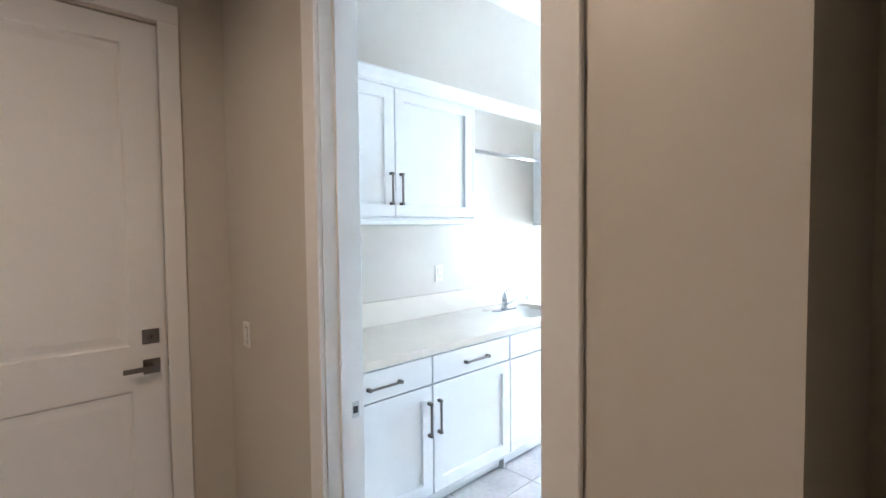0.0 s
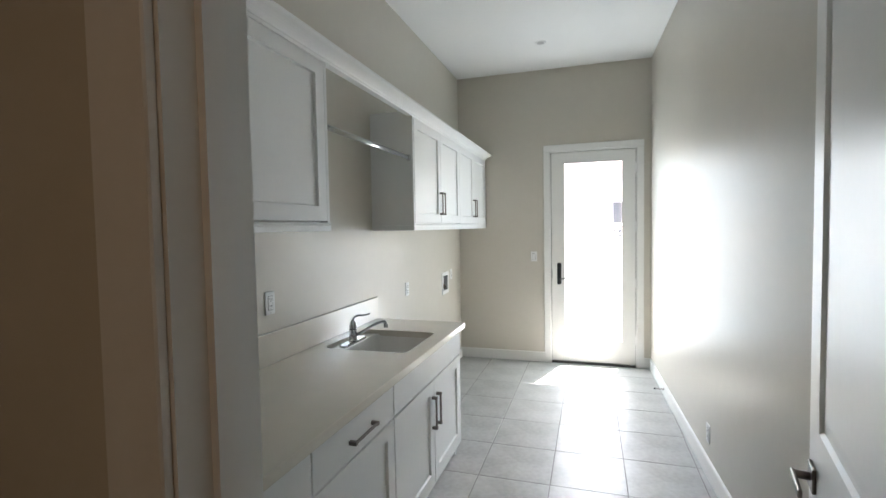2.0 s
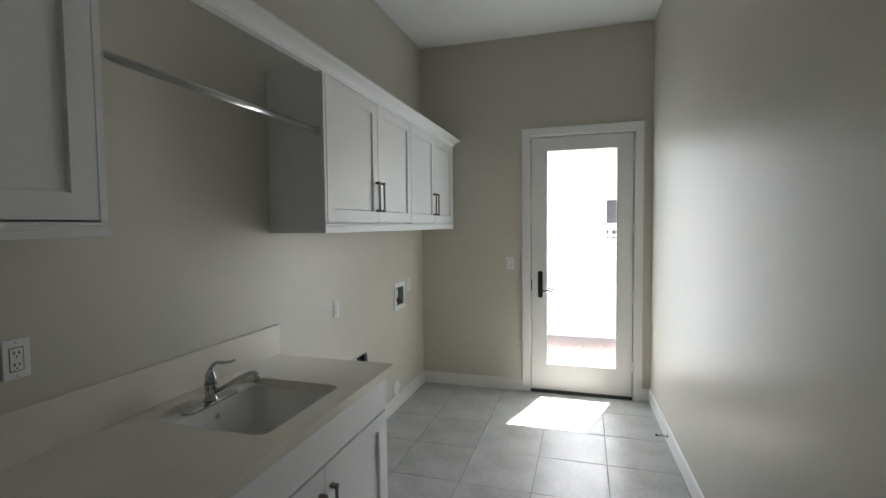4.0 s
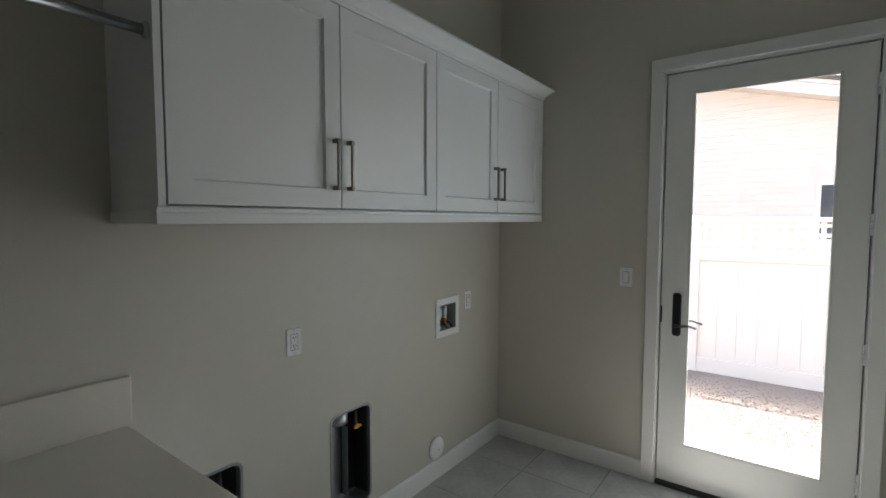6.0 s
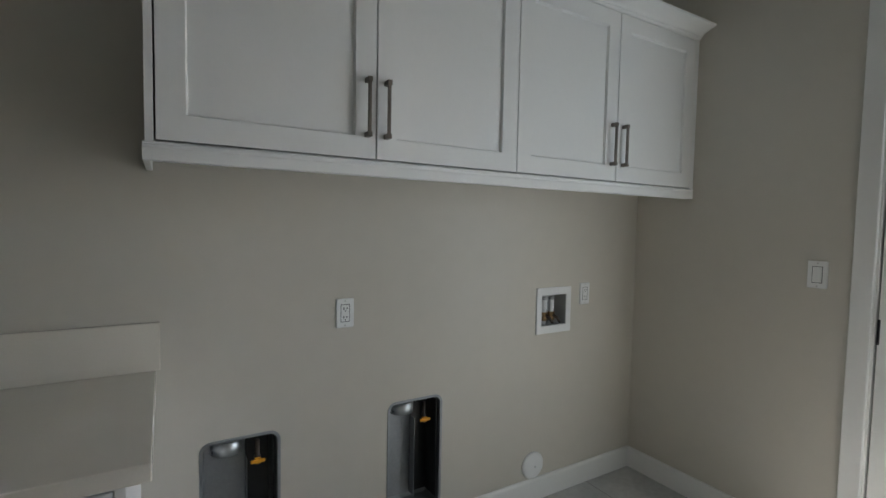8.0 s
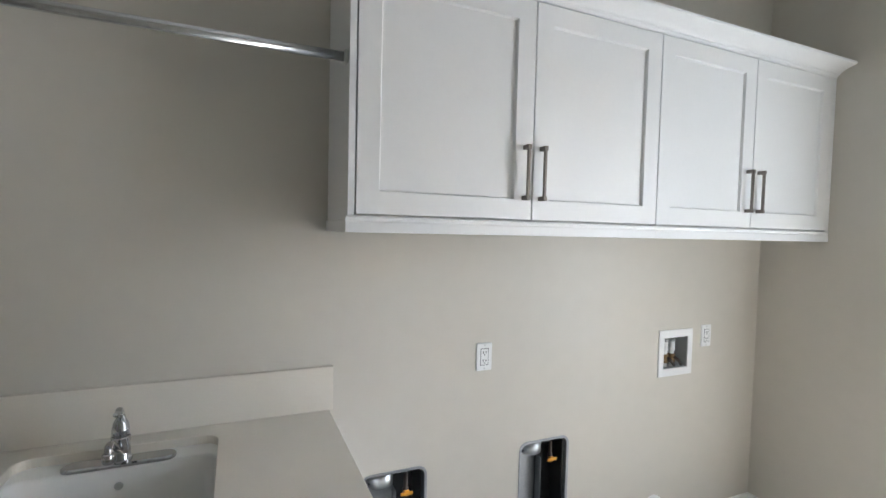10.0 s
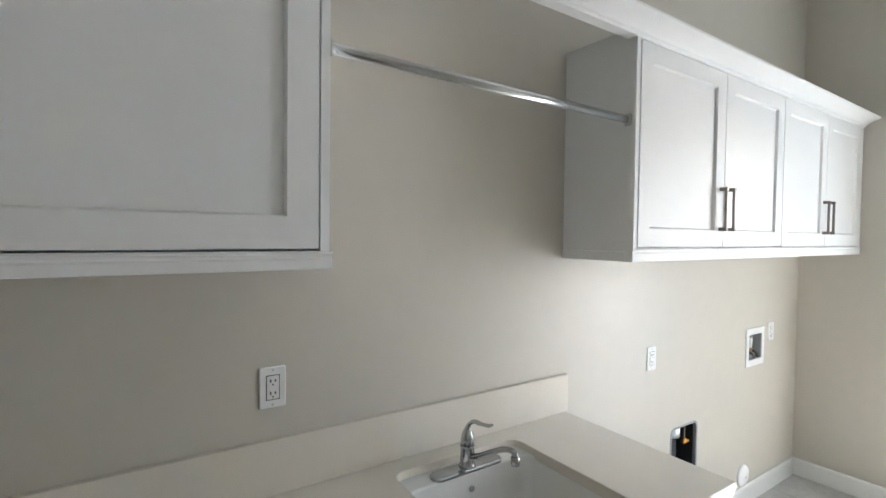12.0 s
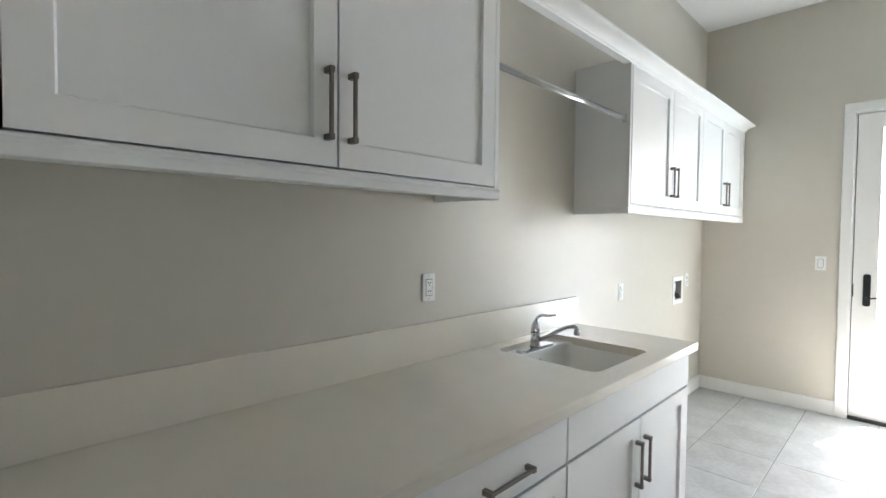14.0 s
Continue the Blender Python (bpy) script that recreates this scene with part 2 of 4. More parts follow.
def plate_with_holes(u0, u1, v0, v1, thick, holes, place):
    """A slab in (u, v) with rectangular holes through it; place maps (u, v, depth) to a point."""
    us = sorted({u0, u1, *[h[0] for h in holes], *[h[1] for h in holes]})
    vs = sorted({v0, v1, *[h[2] for h in holes], *[h[3] for h in holes]})
    solid = lambda i, j: 0 <= i < len(us) - 1 and 0 <= j < len(vs) - 1 and not any(
        h[0] < (us[i] + us[i + 1]) / 2 < h[1] and h[2] < (vs[j] + vs[j + 1]) / 2 < h[3] for h in holes)
    bm = bmesh.new()
    cache = {}

    def v(i, j, d):
        if (i, j, d) not in cache:
            cache[i, j, d] = bm.verts.new(place(us[i], vs[j], thick * d))
        return cache[i, j, d]
    for i in range(len(us) - 1):
        for j in range(len(vs) - 1):
            if not solid(i, j):
                continue
            for d in (0, 1):
                bm.faces.new((v(i, j, d), v(i + 1, j, d), v(i + 1, j + 1, d), v(i, j + 1, d)))
            for (a, b), (di, dj) in ((((i, j), (i + 1, j)), (0, -1)), (((i, j + 1), (i + 1, j + 1)), (0, 1)), (((i, j), (i, j + 1)), (-1, 0)), (((i + 1, j), (i + 1, j + 1)), (1, 0))):
                if not solid(i + di, j + dj):
                    bm.faces.new((v(*a, 0), v(*b, 0), v(*b, 1), v(*a, 1)))
    return bm


# ---------- the shell of the laundry room ----------
XL, YF, YN, H = -2.228, 6.36, 1.345, 3.40
YH = 1.20
HALL_X = -2.10
HALL_H = 2.75
DX0, DX1, DTOP = -1.175, -0.249, 2.46
EX0, EX1, ETOP = -1.145, -0.185, 2.47
BOX1, BOX2 = (4.06, 4.335), (4.775, 5.045)
VENT_Z = {BOX1: (0.14, 0.65), BOX2: (0.15, 0.665)}
WASH = (5.595, 5.834, 0.874, 1.113)
INS = 0.0105

holes = [(a + INS, b - INS, z0 + INS, z1 - INS) for (a, b), (z0, z1) in VENT_Z.items()]
holes.append((WASH[0] + 0.03, WASH[1] - 0.03, WASH[2] + 0.035, WASH[3] - 0.035))
setting("wall_west", plate_with_holes(YN, YF, -0.15, H, 0.16, holes, lambda u, v, d: (XL - d, u, v)), WALL, "greige satin painted wall behind the cabinets", "wall")
setting("wall_north", plate_with_holes(XL - 0.16, 0.35, -0.15, H, 0.17, [(EX0, EX1, -0.02, ETOP)], lambda u, v, d: (u, YF + d, v)), WALL, "greige painted end wall with the glass door", "wall")
setting("wall_south", plate_with_holes(-2.6, 0.188, -0.15, H, YN - YH, [(DX0 - 0.02, DX1 + 0.02, -0.02, DTOP + 0.02)], lambda u, v, d: (u, YN - d, v)), WALL, "greige painted wall with the doorway to the hall", "wall")
SLANT = 0.033


def right_x(y):
    return -0.052 + (YF - y) * SLANT


bm = bmesh.new()
quad = [(right_x(YN), YN), (right_x(YF), YF), (right_x(YF) + 0.058, YF), (right_x(YN) + 0.058, YN)]
lo = [bm.verts.new((x, y, -0.15)) for x, y in quad]
hi = [bm.verts.new((x, y, H)) for x, y in quad]
bm.faces.new(lo), bm.faces.new(hi)
for i in range(4):
    bm.faces.new((lo[i], lo[(i + 1) % 4], hi[(i + 1) % 4], hi[i]))
setting("wall_east", bm, WALL, "greige satin painted wall reflecting the daylight", "wall")
setting("ceiling", box(XL - 0.16, YH, H, 0.35, YF + 0.17, H + 0.15), CEIL, "flat white painted ceiling of the laundry room", "ceiling")

# hall beyond the doorway
setting("wall_hall_west", plate_with_holes(-2.6, YH, -0.15, HALL_H, 0.15, [(0.02, 0.925, -0.02, 2.49)], lambda u, v, d: (HALL_X - d, u, v)), WALL, "greige painted hall wall with a white door", "wall")
setting("wall_hall_south", box(-2.25, -2.75, -0.15, 1.75, -2.6, HALL_H), WALL, "plain greige wall closing the hall", "wall")
setting("wall_hall_east", box(1.6, -2.6, -0.15, 1.75, 3.4, HALL_H), WALL, "plain greige wall along the hall", "wall")
setting("wall_hall_north", box(0.085, 3.4, -0.15, 1.75, 3.55, HALL_H), WALL, "plain greige wall at the end of the passage", "wall")
setting("ceiling_hall", boxes([(-2.25, -2.75, HALL_H, 1.75, YH, HALL_H + 0.1), (0.02, YH, HALL_H, 1.75, 3.55, HALL_H + 0.1)]), CEIL, "flat white painted hall ceiling", "ceiling")


# ---------- doors and trim ----------
def casing(name, x0, x1, top, width, y, out, floor_z=0.0):
    """Flat casing round an opening in a wall that faces along y; out is the way it stands proud."""
    e = thing(name, Matrix.Identity(4), "white painted flat casing round the doorway", "door trim", kind="structure")
    t = 0.018 * out
    ya, yb = min(y, y + t), max(y, y + t)
    part("side_casing", box(x0 - width, ya, floor_z, x0, yb, top, 0.003), TRIM, e)
    part("side_casing", box(x1, ya, floor_z, x1 + width, yb, top, 0.003), TRIM, e)
    part("head_casing", box(x0 - width, ya, top, x1 + width, yb, top + width, 0.003), TRIM, e)
    return e


casing("trim_doorway_hall", DX0 - 0.005, DX1 - 0.005, DTOP, 0.092, YH, -1)
casing("trim_doorway_room", DX0 - 0.005, DX1 + 0.005, DTOP, 0.085, YN, 1)
casing("trim_glass_door", EX0 + 0.010, EX1 - 0.010, ETOP - 0.010, 0.071, YF, -1)

jamb = thing("trim_doorway_jamb", Matrix.Identity(4), "white painted jamb lining the doorway", "door frame", kind="structure")
part("side_jamb", boxes([(DX0 - 0.02, YH, 0, DX0, YN, DTOP), (DX0, YH + 0.055, 0, DX0 + 0.012, YN - 0.047, DTOP - 0.012)]), TRIM, jamb)
part("side_jamb", boxes([(DX1, YH, 0, DX1 + 0.02, YN, DTOP), (DX1 - 0.012, YH + 0.055, 0, DX1, YN - 0.047, DTOP - 0.012)]), TRIM, jamb)
part("head_jamb", boxes([(DX0 - 0.02, YH, DTOP, DX1 + 0.02, YN, DTOP + 0.02), (DX0 + 0.012, YH + 0.055, DTOP - 0.012, DX1 - 0.012, YN - 0.047, DTOP)]), TRIM, jamb)
plate = part("strike_plate", boxes([(DX0, 1.303, 0.865, DX0 + 0.002, 1.335, 0.925)], 0.0007), STEEL, jamb, "satin steel strike plate")
part("strike_hole", box(DX0 + 0.002, 1.309, 0.882, DX0 + 0.0035, 1.329, 0.908), SLOT, plate)


def panel_door(w, h, t, panels, y_face=0.0):
    """A leaf in x (0..w), z (0..h) and y (0..t), with recessed panels and sloping sticking on both faces."""
    hs = [(a, b, c, d) for a, b, c, d in panels]
    bm = plate_with_holes(0, w, 0, h, t, hs, lambda u, v, d: (u, d, v))
    s, dep = 0.022, 0.009
    for a, b, c, d in hs:
        for y0, sg in ((0, 1), (t, -1)):
            y1, y2 = y0 + sg * dep, y0 + sg * (dep - 0.004)
            L0 = [(a, y0, c), (b, y0, c), (b, y0, d), (a, y0, d)]
            L1 = [(a + s * 0.4, y1, c + s * 0.4), (b - s * 0.4, y1, c + s * 0.4), (b - s * 0.4, y1, d - s * 0.4), (a + s * 0.4, y1, d - s * 0.4)]
            L2 = [(a + s, y1, c + s), (b - s, y1, c + s), (b - s, y1, d - s), (a + s, y1, d - s)]
            k = s + 0.03
            L3 = [(a + k, y2, c + k), (b - k, y2, c + k), (b - k, y2, d - k), (a + k, y2, d - k)]
            merge(bm, loft([L0, L1, L2, L3], cap_end=True))
    return bm


def lever_set(parent, x, z, y, out, toward, deadbolt=None):
    """Square rosette with a flat lever; out is +1 or -1 along y, toward is the way the lever points along x."""
    yy = lambda a: y + out * a
    ros = part("rosette", box(x - 0.033, min(yy(0), yy(0.009)), z - 0.033, x + 0.033, max(yy(0), yy(0.009)), z + 0.033, 0.002), NICKEL, parent, "square dark nickel rosette")
    sub = lathe([(0.011, 0), (0.011, 0.045), (0.009, 0.047)], 14, "y")
    bmesh.ops.transform(sub, matrix=Matrix.Translation((x, y, z)) @ Matrix.Diagonal((1, out, 1, 1)), verts=sub.verts[:])
    part("spindle", sub, NICKEL, ros)
    x1 = x + toward * 0.115
    part("lever", box(min(x - 0.012 * toward, x1), min(yy(0.04), yy(0.05)), z - 0.011, max(x - 0.012 * toward, x1), max(yy(0.04), yy(0.05)), z + 0.011, 0.003), NICKEL, ros, "flat dark nickel lever")
    if deadbolt:
        db = part("deadbolt_plate", box(x - 0.033, min(yy(0), yy(0.01)), deadbolt - 0.033, x + 0.033, max(yy(0), yy(0.01)), deadbolt + 0.033, 0.002), NICKEL, parent, "square dark nickel deadbolt plate")
        sub = lathe([(0.017, 0), (0.017, 0.016), (0.014, 0.018)], 18, "y")
        bmesh.ops.transform(sub, matrix=Matrix.Translation((x, y, deadbolt)) @ Matrix.Diagonal((1, out, 1, 1)), verts=sub.verts[:])
        part("cylinder", sub, NICKEL, db)
        part("keyhole", box(x - 0.002, min(yy(0.018), yy(0.0195)), deadbolt - 0.007, x + 0.002, max(yy(0.018), yy(0.0195)), deadbolt + 0.007), SLOT, db)


LEAF_W = 0.905
open_door = thing("door_1", pose(DX1 - 0.015, YN + 0.012, 0.01, 0, 0, 78), "white two-panel interior door standing open into the laundry room", "door", kind="structure")
# local x runs from the hinge; the face at local y = 0 turns to the east wall when open
leaf = part("leaf", panel_door(LEAF_W, 2.43, 0.044, [(0.115, LEAF_W - 0.115, 0.25, 0.85), (0.115, LEAF_W - 0.115, 1.06, 2.30)]), DOORP, open_door)
lever_set(open_door, LEAF_W - 0.065, 0.925, 0.044, 1, -1)
lever_set(open_door, LEAF_W - 0.065, 0.925, 0.0, -1, -1)
part("latch_plate", box(LEAF_W, 0.010, 0.895, LEAF_W + 0.0015, 0.034, 0.955), STEEL, open_door, "satin steel latch plate")

for z in (0.27, 0.93, 1.622, 2.25):
    loops = [[(d, 0.016 + u, z + v) for u, v in round_rect(0.044, 0.108, 0.014)] for d in (0.0, -0.002)]
    hg = part("hinge", loft(loops, True, True), HINGE, open_door, "dark bronze butt hinge")
    for k in range(5):
        sub = lathe([(0.0065, 0), (0.0065, 0.0202)], 12)
        bmesh.ops.translate(sub, verts=sub.verts[:], vec=(-0.004, -0.010, z - 0.054 + k * 0.0216))
        part("knuckle", sub, HINGE, hg)
    for y, dz in ((0.024, 0.038), (0.012, 0.0), (0.024, -0.038)):
        sub = lathe([(0.004, 0), (0.003, 0.0008)], 10, "x")
        bmesh.ops.transform(sub, matrix=Matrix.Translation((-0.002, y, z + dz)) @ Matrix.Diagonal((-1, 1, 1, 1)), verts=sub.verts[:])
        part("screw", sub, SLOT, hg)

# closed hall door
hd = thing("door_2", pose(HALL_X - 0.055, 0.92, 0.01, 0, 0, -90), "white two-panel door, closed, with square nickel lever and deadbolt", "door", kind="structure")
part("leaf", panel_door(0.895, 2.475, 0.04, [(0.14, 0.755, 0.25, 0.855), (0.14, 0.755, 1.055, 2.37)]), DOORP, hd)
lever_set(hd, 0.066, 0.955, 0.04, 1, 1, deadbolt=1.09)
part("latch", box(-0.006, 0.012, 0.94, 0.0, 0.03, 0.975), BLACK, hd)
he = thing("trim_hall_door", Matrix.Identity(4), "white painted flat casing round the hall door", "door trim", kind="structure")
part("side_casing", box(HALL_X, 0.918, 0, HALL_X + 0.018, 1.003, 2.50, 0.003), TRIM, he)
part("side_casing", box(HALL_X, -0.06, 0, HALL_X + 0.018, 0.025, 2.50, 0.003), TRIM, he)
part("head_casing", box(HALL_X, -0.06, 2.50, HALL_X + 0.018, 1.003, 2.585, 0.003), TRIM, he)
part("side_jamb", box(HALL_X - 0.15, 0.925, 0, HALL_X, 0.938, 2.49), TRIM, he)
part("back_panel", box(HALL_X - 0.15, 0.02, 0, HALL_X - 0.12, 0.925, 2.49), TRIM, he)

# glass door to the yard
GX0, GX1, GY = -1.121, -0.209, YF + 0.012
gd = thing("door_3", pose(0, 0, 0), "white full-glass exterior door, closed, bright daylight behind it", "door", kind="structure")
GA, GB, GC, GD = -0.985, -0.338, 0.265, 2.325
part("door_frame", plate_with_holes(GX0, GX1, 0.025, 2.438, 0.045, [(GA, GB, GC, GD)], lambda u, v, d: (u, GY + d, v)), DOORP, gd)
pane = part("pane", box(GA - 0.004, GY + 0.020, GC - 0.004, GB + 0.004, GY + 0.026, GD + 0.004), GLASS, gd, "clear glass pane")
pane.visible_shadow = False
for nm, b in (("glazing_bead", (GA, GY + 0.002, GC, GA + 0.012, GY + 0.019, GD)), ("glazing_bead", (GB - 0.012, GY + 0.002, GC, GB, GY + 0.019, GD)),
              ("glazing_bead", (GA + 0.012, GY + 0.002, GC, GB - 0.012, GY + 0.019, GC + 0.012)), ("glazing_bead", (GA + 0.012, GY + 0.002, GD - 0.012, GB - 0.012, GY + 0.019, GD))):
    part(nm, box(*b, 0.002), DOORP, gd)
loops = [[(x - 1.035, y, z + 1.047) for x, z in round_rect(0.046 - s, 0.255 - s, 0.018)] for y, s in ((GY, 0), (GY - 0.008, 0), (GY - 0.012, 0.008))]
esc = part("handle_plate", loft(loops, False, True), BLACK, gd, "long matt black handle plate")
part("handle", tube(bend([(-1.035, GY - 0.01, 0.985), (-1.035, GY - 0.05, 0.985), (-1.01, GY - 0.055, 0.988), (-0.965, GY - 0.055, 0.995), (-0.925, GY - 0.05, 0.985)]), 0.007, 10), BLACK, esc, "curved dark lever")
yard_plate = [[(x - 1.035, y, z + 1.047) for x, z in round_rect(0.046 - q, 0.255 - q, 0.018)] for y, q in ((GY + 0.045, 0), (GY + 0.053, 0), (GY + 0.057, 0.008))]
esc_out = part("handle_plate", loft(yard_plate, False, True), BLACK, gd, "long matt black handle plate")
part("handle", tube(bend([(-1.035, GY + 0.055, 0.985), (-1.035, GY + 0.10, 0.985), (-1.01, GY + 0.105, 0.992), (-0.965, GY + 0.105, 0.998), (-0.915, GY + 0.10, 0.984)]), 0.0065, 10), BLACK, esc_out, "curved dark lever")
part("edge_latch", box(GX0 - 0.003, GY - 0.001, 0.99, GX0 + 0.006, GY + 0.02, 1.09), BLACK, gd)
for z in (0.30, 0.95, 1.58, 2.24):
    h3 = part("hinge", boxes([(GX1 - 0.004, GY - 0.012, z - 0.052, GX1 + 0.012, GY + 0.004, z - 0.018), (GX1 - 0.004, GY - 0.014, z - 0.017, GX1 + 0.012, GY + 0.004, z + 0.017), (GX1 - 0.004, GY - 0.012, z + 0.018, GX1 + 0.012, GY + 0.004, z + 0.052)], 0.003), PLASTIC, gd, "white hinge")
gj = thing("trim_glass_door_jamb", Matrix.Identity(4), "white jamb and dark sill of the glass door", "door frame", kind="structure")
part("side_jamb", box(EX0, YF + 0.001, 0, GX0 - 0.007, YF + 0.17, ETOP), TRIM, gj)
part("side_jamb", box(GX1 + 0.007, YF + 0.001, 0, EX1, YF + 0.17, ETOP), TRIM, gj)
part("head_jamb", box(GX0 - 0.007, YF + 0.001, 2.445, GX1 + 0.007, YF + 0.17, ETOP), TRIM, gj)
# dark strips added behind the leaf's gaps: they stop light and keep them dark
for sx0, sx1 in ((GX0 - 0.007, GX0 + 0.012), (GX1 - 0.012, GX1 + 0.007)):
    part("gap_strip", box(sx0, GY + 0.048, 0.022, sx1, GY + 0.06, 2.445), RUBBER, gj, "dark strip added behind the door gap to stop light")
part("gap_strip", box(GX0 + 0.012, GY + 0.048, 2.428, GX1 - 0.012, GY + 0.06, 2.445), RUBBER, gj, "dark strip added behind the door gap to stop light")
part("threshold", box(GX0 - 0.004, YF - 0.016, 0.0, GX1 + 0.004, YF + 0.19, 0.022, 0.004), RUBBER, gj, "dark metal threshold")


# baseboards
def base_profile(h=0.117, t=0.015):
    return [(0, 0), (t, 0), (t, h - 0.012), (t * 0.75, h - 0.003), (t * 0.4, h), (0, h)]


def baseboard(name, a, b):
    """Runs on the floor from a to b with the wall on the left hand."""
    d = Vector((b[0] - a[0], b[1] - a[1], 0))
    bm = extrude_profile(base_profile(), 0, d.length)
    m = Matrix.Translation((a[0], a[1], 0)) @ Matrix.Rotation(math.atan2(d.y, d.x) - math.pi / 2, 4, "Z")
    bmesh.ops.transform(bm, matrix=m, verts=bm.verts[:])
    return setting(name, bm, TRIM, "white painted baseboard along the wall", "baseboard")


baseboard("baseboard_west", (XL, 3.90), (XL, YF))
baseboard("baseboard_north", (XL + 0.015, YF), (EX0 + 0.022 - 0.083, YF))
baseboard("baseboard_north_end", (EX1 - 0.022 + 0.083, YF), (right_x(YF), YF))
baseboard("baseboard_east", (right_x(YF), YF - 0.015), (right_x(YN), YN))
baseboard("baseboard_hall", (HALL_X, YH), (DX0 - 0.005 - 0.092, YH))
baseboard("baseboard_hall_end", (DX1 - 0.005 + 0.092, YH), (0.188, YH))


# ---------- cabinets ----------
def pull(parent, y, z, length, upright, x):
    """Square bar pull on two thicker square feet, standing out along +x."""
    f, r, o = 0.008, 0.005, 0.032
    h = length / 2
    bm = bmesh.new()
    if upright:
        bm_box(bm, x + o - 0.011, y - r, z - h, x + o, y + r, z + h, 0.0015)
        for s in (-1, 1):
            c = z + s * (h - f)
            bm_box(bm, x, y - f, c - f, x + o + 0.001, y + f, c + f, 0.0015)
    else:
        bm_box(bm, x + o - 0.011, y - h, z - r, x + o, y + h, z + r, 0.0015)
        for s in (-1, 1):
            c = y + s * (h - f)
            bm_box(bm, x, c - f, z - f, x + o + 0.001, c + f, z + f, 0.0015)
    return part("handle", bm, NICKEL, parent, "dark nickel square bar pull")


def shaker(name, y0, y1, z0, z1, x, parent, stile=0.07, t=0.02):
    """A shaker front: a frame with a recessed flat panel, its back on the plane x."""
    dep, s = 0.011, 0.005
    bm = plate_with_holes(y0, y1, z0, z1, -t, [(y0 + stile, y1 - stile, z0 + stile, z1 - stile)], lambda u, v, d: (x - d, u, v))
    bmesh.ops.remove_doubles(bm, verts=bm.verts[:], dist=1e-5)
    ob = part(name, bm, CAB, parent)
    a, b, c, d = y0 + stile, y1 - stile, z0 + stile, z1 - stile
    L0 = [(x + t - 0.001, a, c), (x + t - 0.001, b, c), (x + t - 0.001, b, d), (x + t - 0.001, a, d)]
    L1 = [(x + t - dep, a + s, c + s), (x + t - dep, b - s, c + s), (x + t - dep, b - s, d - s), (x + t - dep, a + s, d - s)]
    part("panel", loft([L0, L1], cap_end=True), CAB, ob)
    return ob


def slab(name, y0, y1, z0, z1, x, parent, t=0.02):
    return part(name, box(x, y0, z0, x + t, y1, z1, 0.002), CAB, parent)


UX, UD = -1.915, -2.228
U_Z0, U_Z1, U_TOP = 1.643, 2.405, 2.44


def upper(y0, y1, doors, left_end, right_end, label, rail=1.587):
    e = thing("wall_cabinet", pose(0, 0, 0), label, "cabinet", "laundry wall cabinets")
    rows = [(UD, y0, 1.625, UX - 0.02, y0 + 0.018, U_TOP), (UD, y1 - 0.018, 1.625, UX - 0.02, y1, U_TOP), (UD, y0 + 0.018, 1.625, UX - 0.02, y1 - 0.018, 1.643), (UD, y0 + 0.018, U_TOP - 0.018, UX - 0.02, y1 - 0.018, U_TOP),
            (UD, y0 + 0.018, 1.643, UD + 0.01, y1 - 0.018, U_TOP - 0.018)]
    for nm, row in zip(("side_panel", "side_panel", "bottom_panel", "top_panel", "back_panel"), rows):
        part(nm, box(*row), CAB, e)
    part("face_frame", plate_with_holes(y0, y1, 1.625, U_TOP, 0.039, [(max(doors[0][0] - 0.004, y0 + 0.001), min(doors[-1][1] + 0.004, y1 - 0.001), 1.638, 2.401)], lambda u, v, d: (UX + 0.019 - d, u, v)), CAB, e)
    moulding = [(UX - 0.012, rail), (UX + 0.020, rail), (UX + 0.0215, rail + 0.002), (UX + 0.0215, 1.617), (UX + 0.0195, 1.622), (UX + 0.021, 1.627), (UX + 0.0245, 1.630), (UX + 0.0245, 1.634), (UX + 0.023, 1.636), (UX - 0.012, 1.636)]
    part("light_rail", extrude_profile(moulding, y0 - (0.006 if left_end else 0), y1 + (0.006 if right_end else 0)), CAB, e)
    if left_end:
        part("rail_return", box(UD, y0 - 0.006, rail, UX - 0.012, y0 + 0.012, 1.624, 0.002), CAB, e)
    if right_end:
        part("rail_return", box(UD, y1 - 0.012, rail, UX - 0.012, y1 + 0.006, 1.624, 0.002), CAB, e)
    for a, b, hy in doors:
        d = shaker("door", a + 0.001, b - 0.001, U_Z0, U_Z1 - 0.009, UX + 0.001, e)
        pull(d, hy, 1.805, 0.19, True, UX + 0.021)
    return e


upper(YN, 2.779, [(1.42, 2.082, 2.047), (2.086, 2.754, 2.121)], False, True, "white shaker wall cabinet with two closed doors above the counter", rail=1.596)
upper(3.924, 5.167, [(3.948, 4.570, 4.537), (4.574, 5.165, 4.605)], True, False, "white shaker wall cabinet with two closed doors beside the hanging rod")
upper(5.168, YF - 0.002, [(5.170, 5.748, 5.714), (5.752, 6.322, 5.790)], False, False, "white shaker wall cabinet with two closed doors in the corner")

crown = [(-1.936, 2.398), (-1.894, 2.398), (-1.890, 2.408)]
for k in range(7):
    a = radians(90 * k / 6)
    crown.append((-1.826 - 0.058 * math.cos(a), 2.412 + 0.05 * (1 - math.cos(a)) * 0.45 + 0.05 * math.sin(a) * 0.55))
crown += [(-1.818, 2.466), (-1.814, 2.470), (-1.814, 2.484), (-1.936, 2.484)]
crown = [(x, 2.404 + (z - 2.398) * 0.66) for x, z in crown]
setting("trim_crown", extrude_profile(crown, YN + 0.001, YF - 0.001), CAB, "white crown moulding running above the wall cabinets", "moulding")

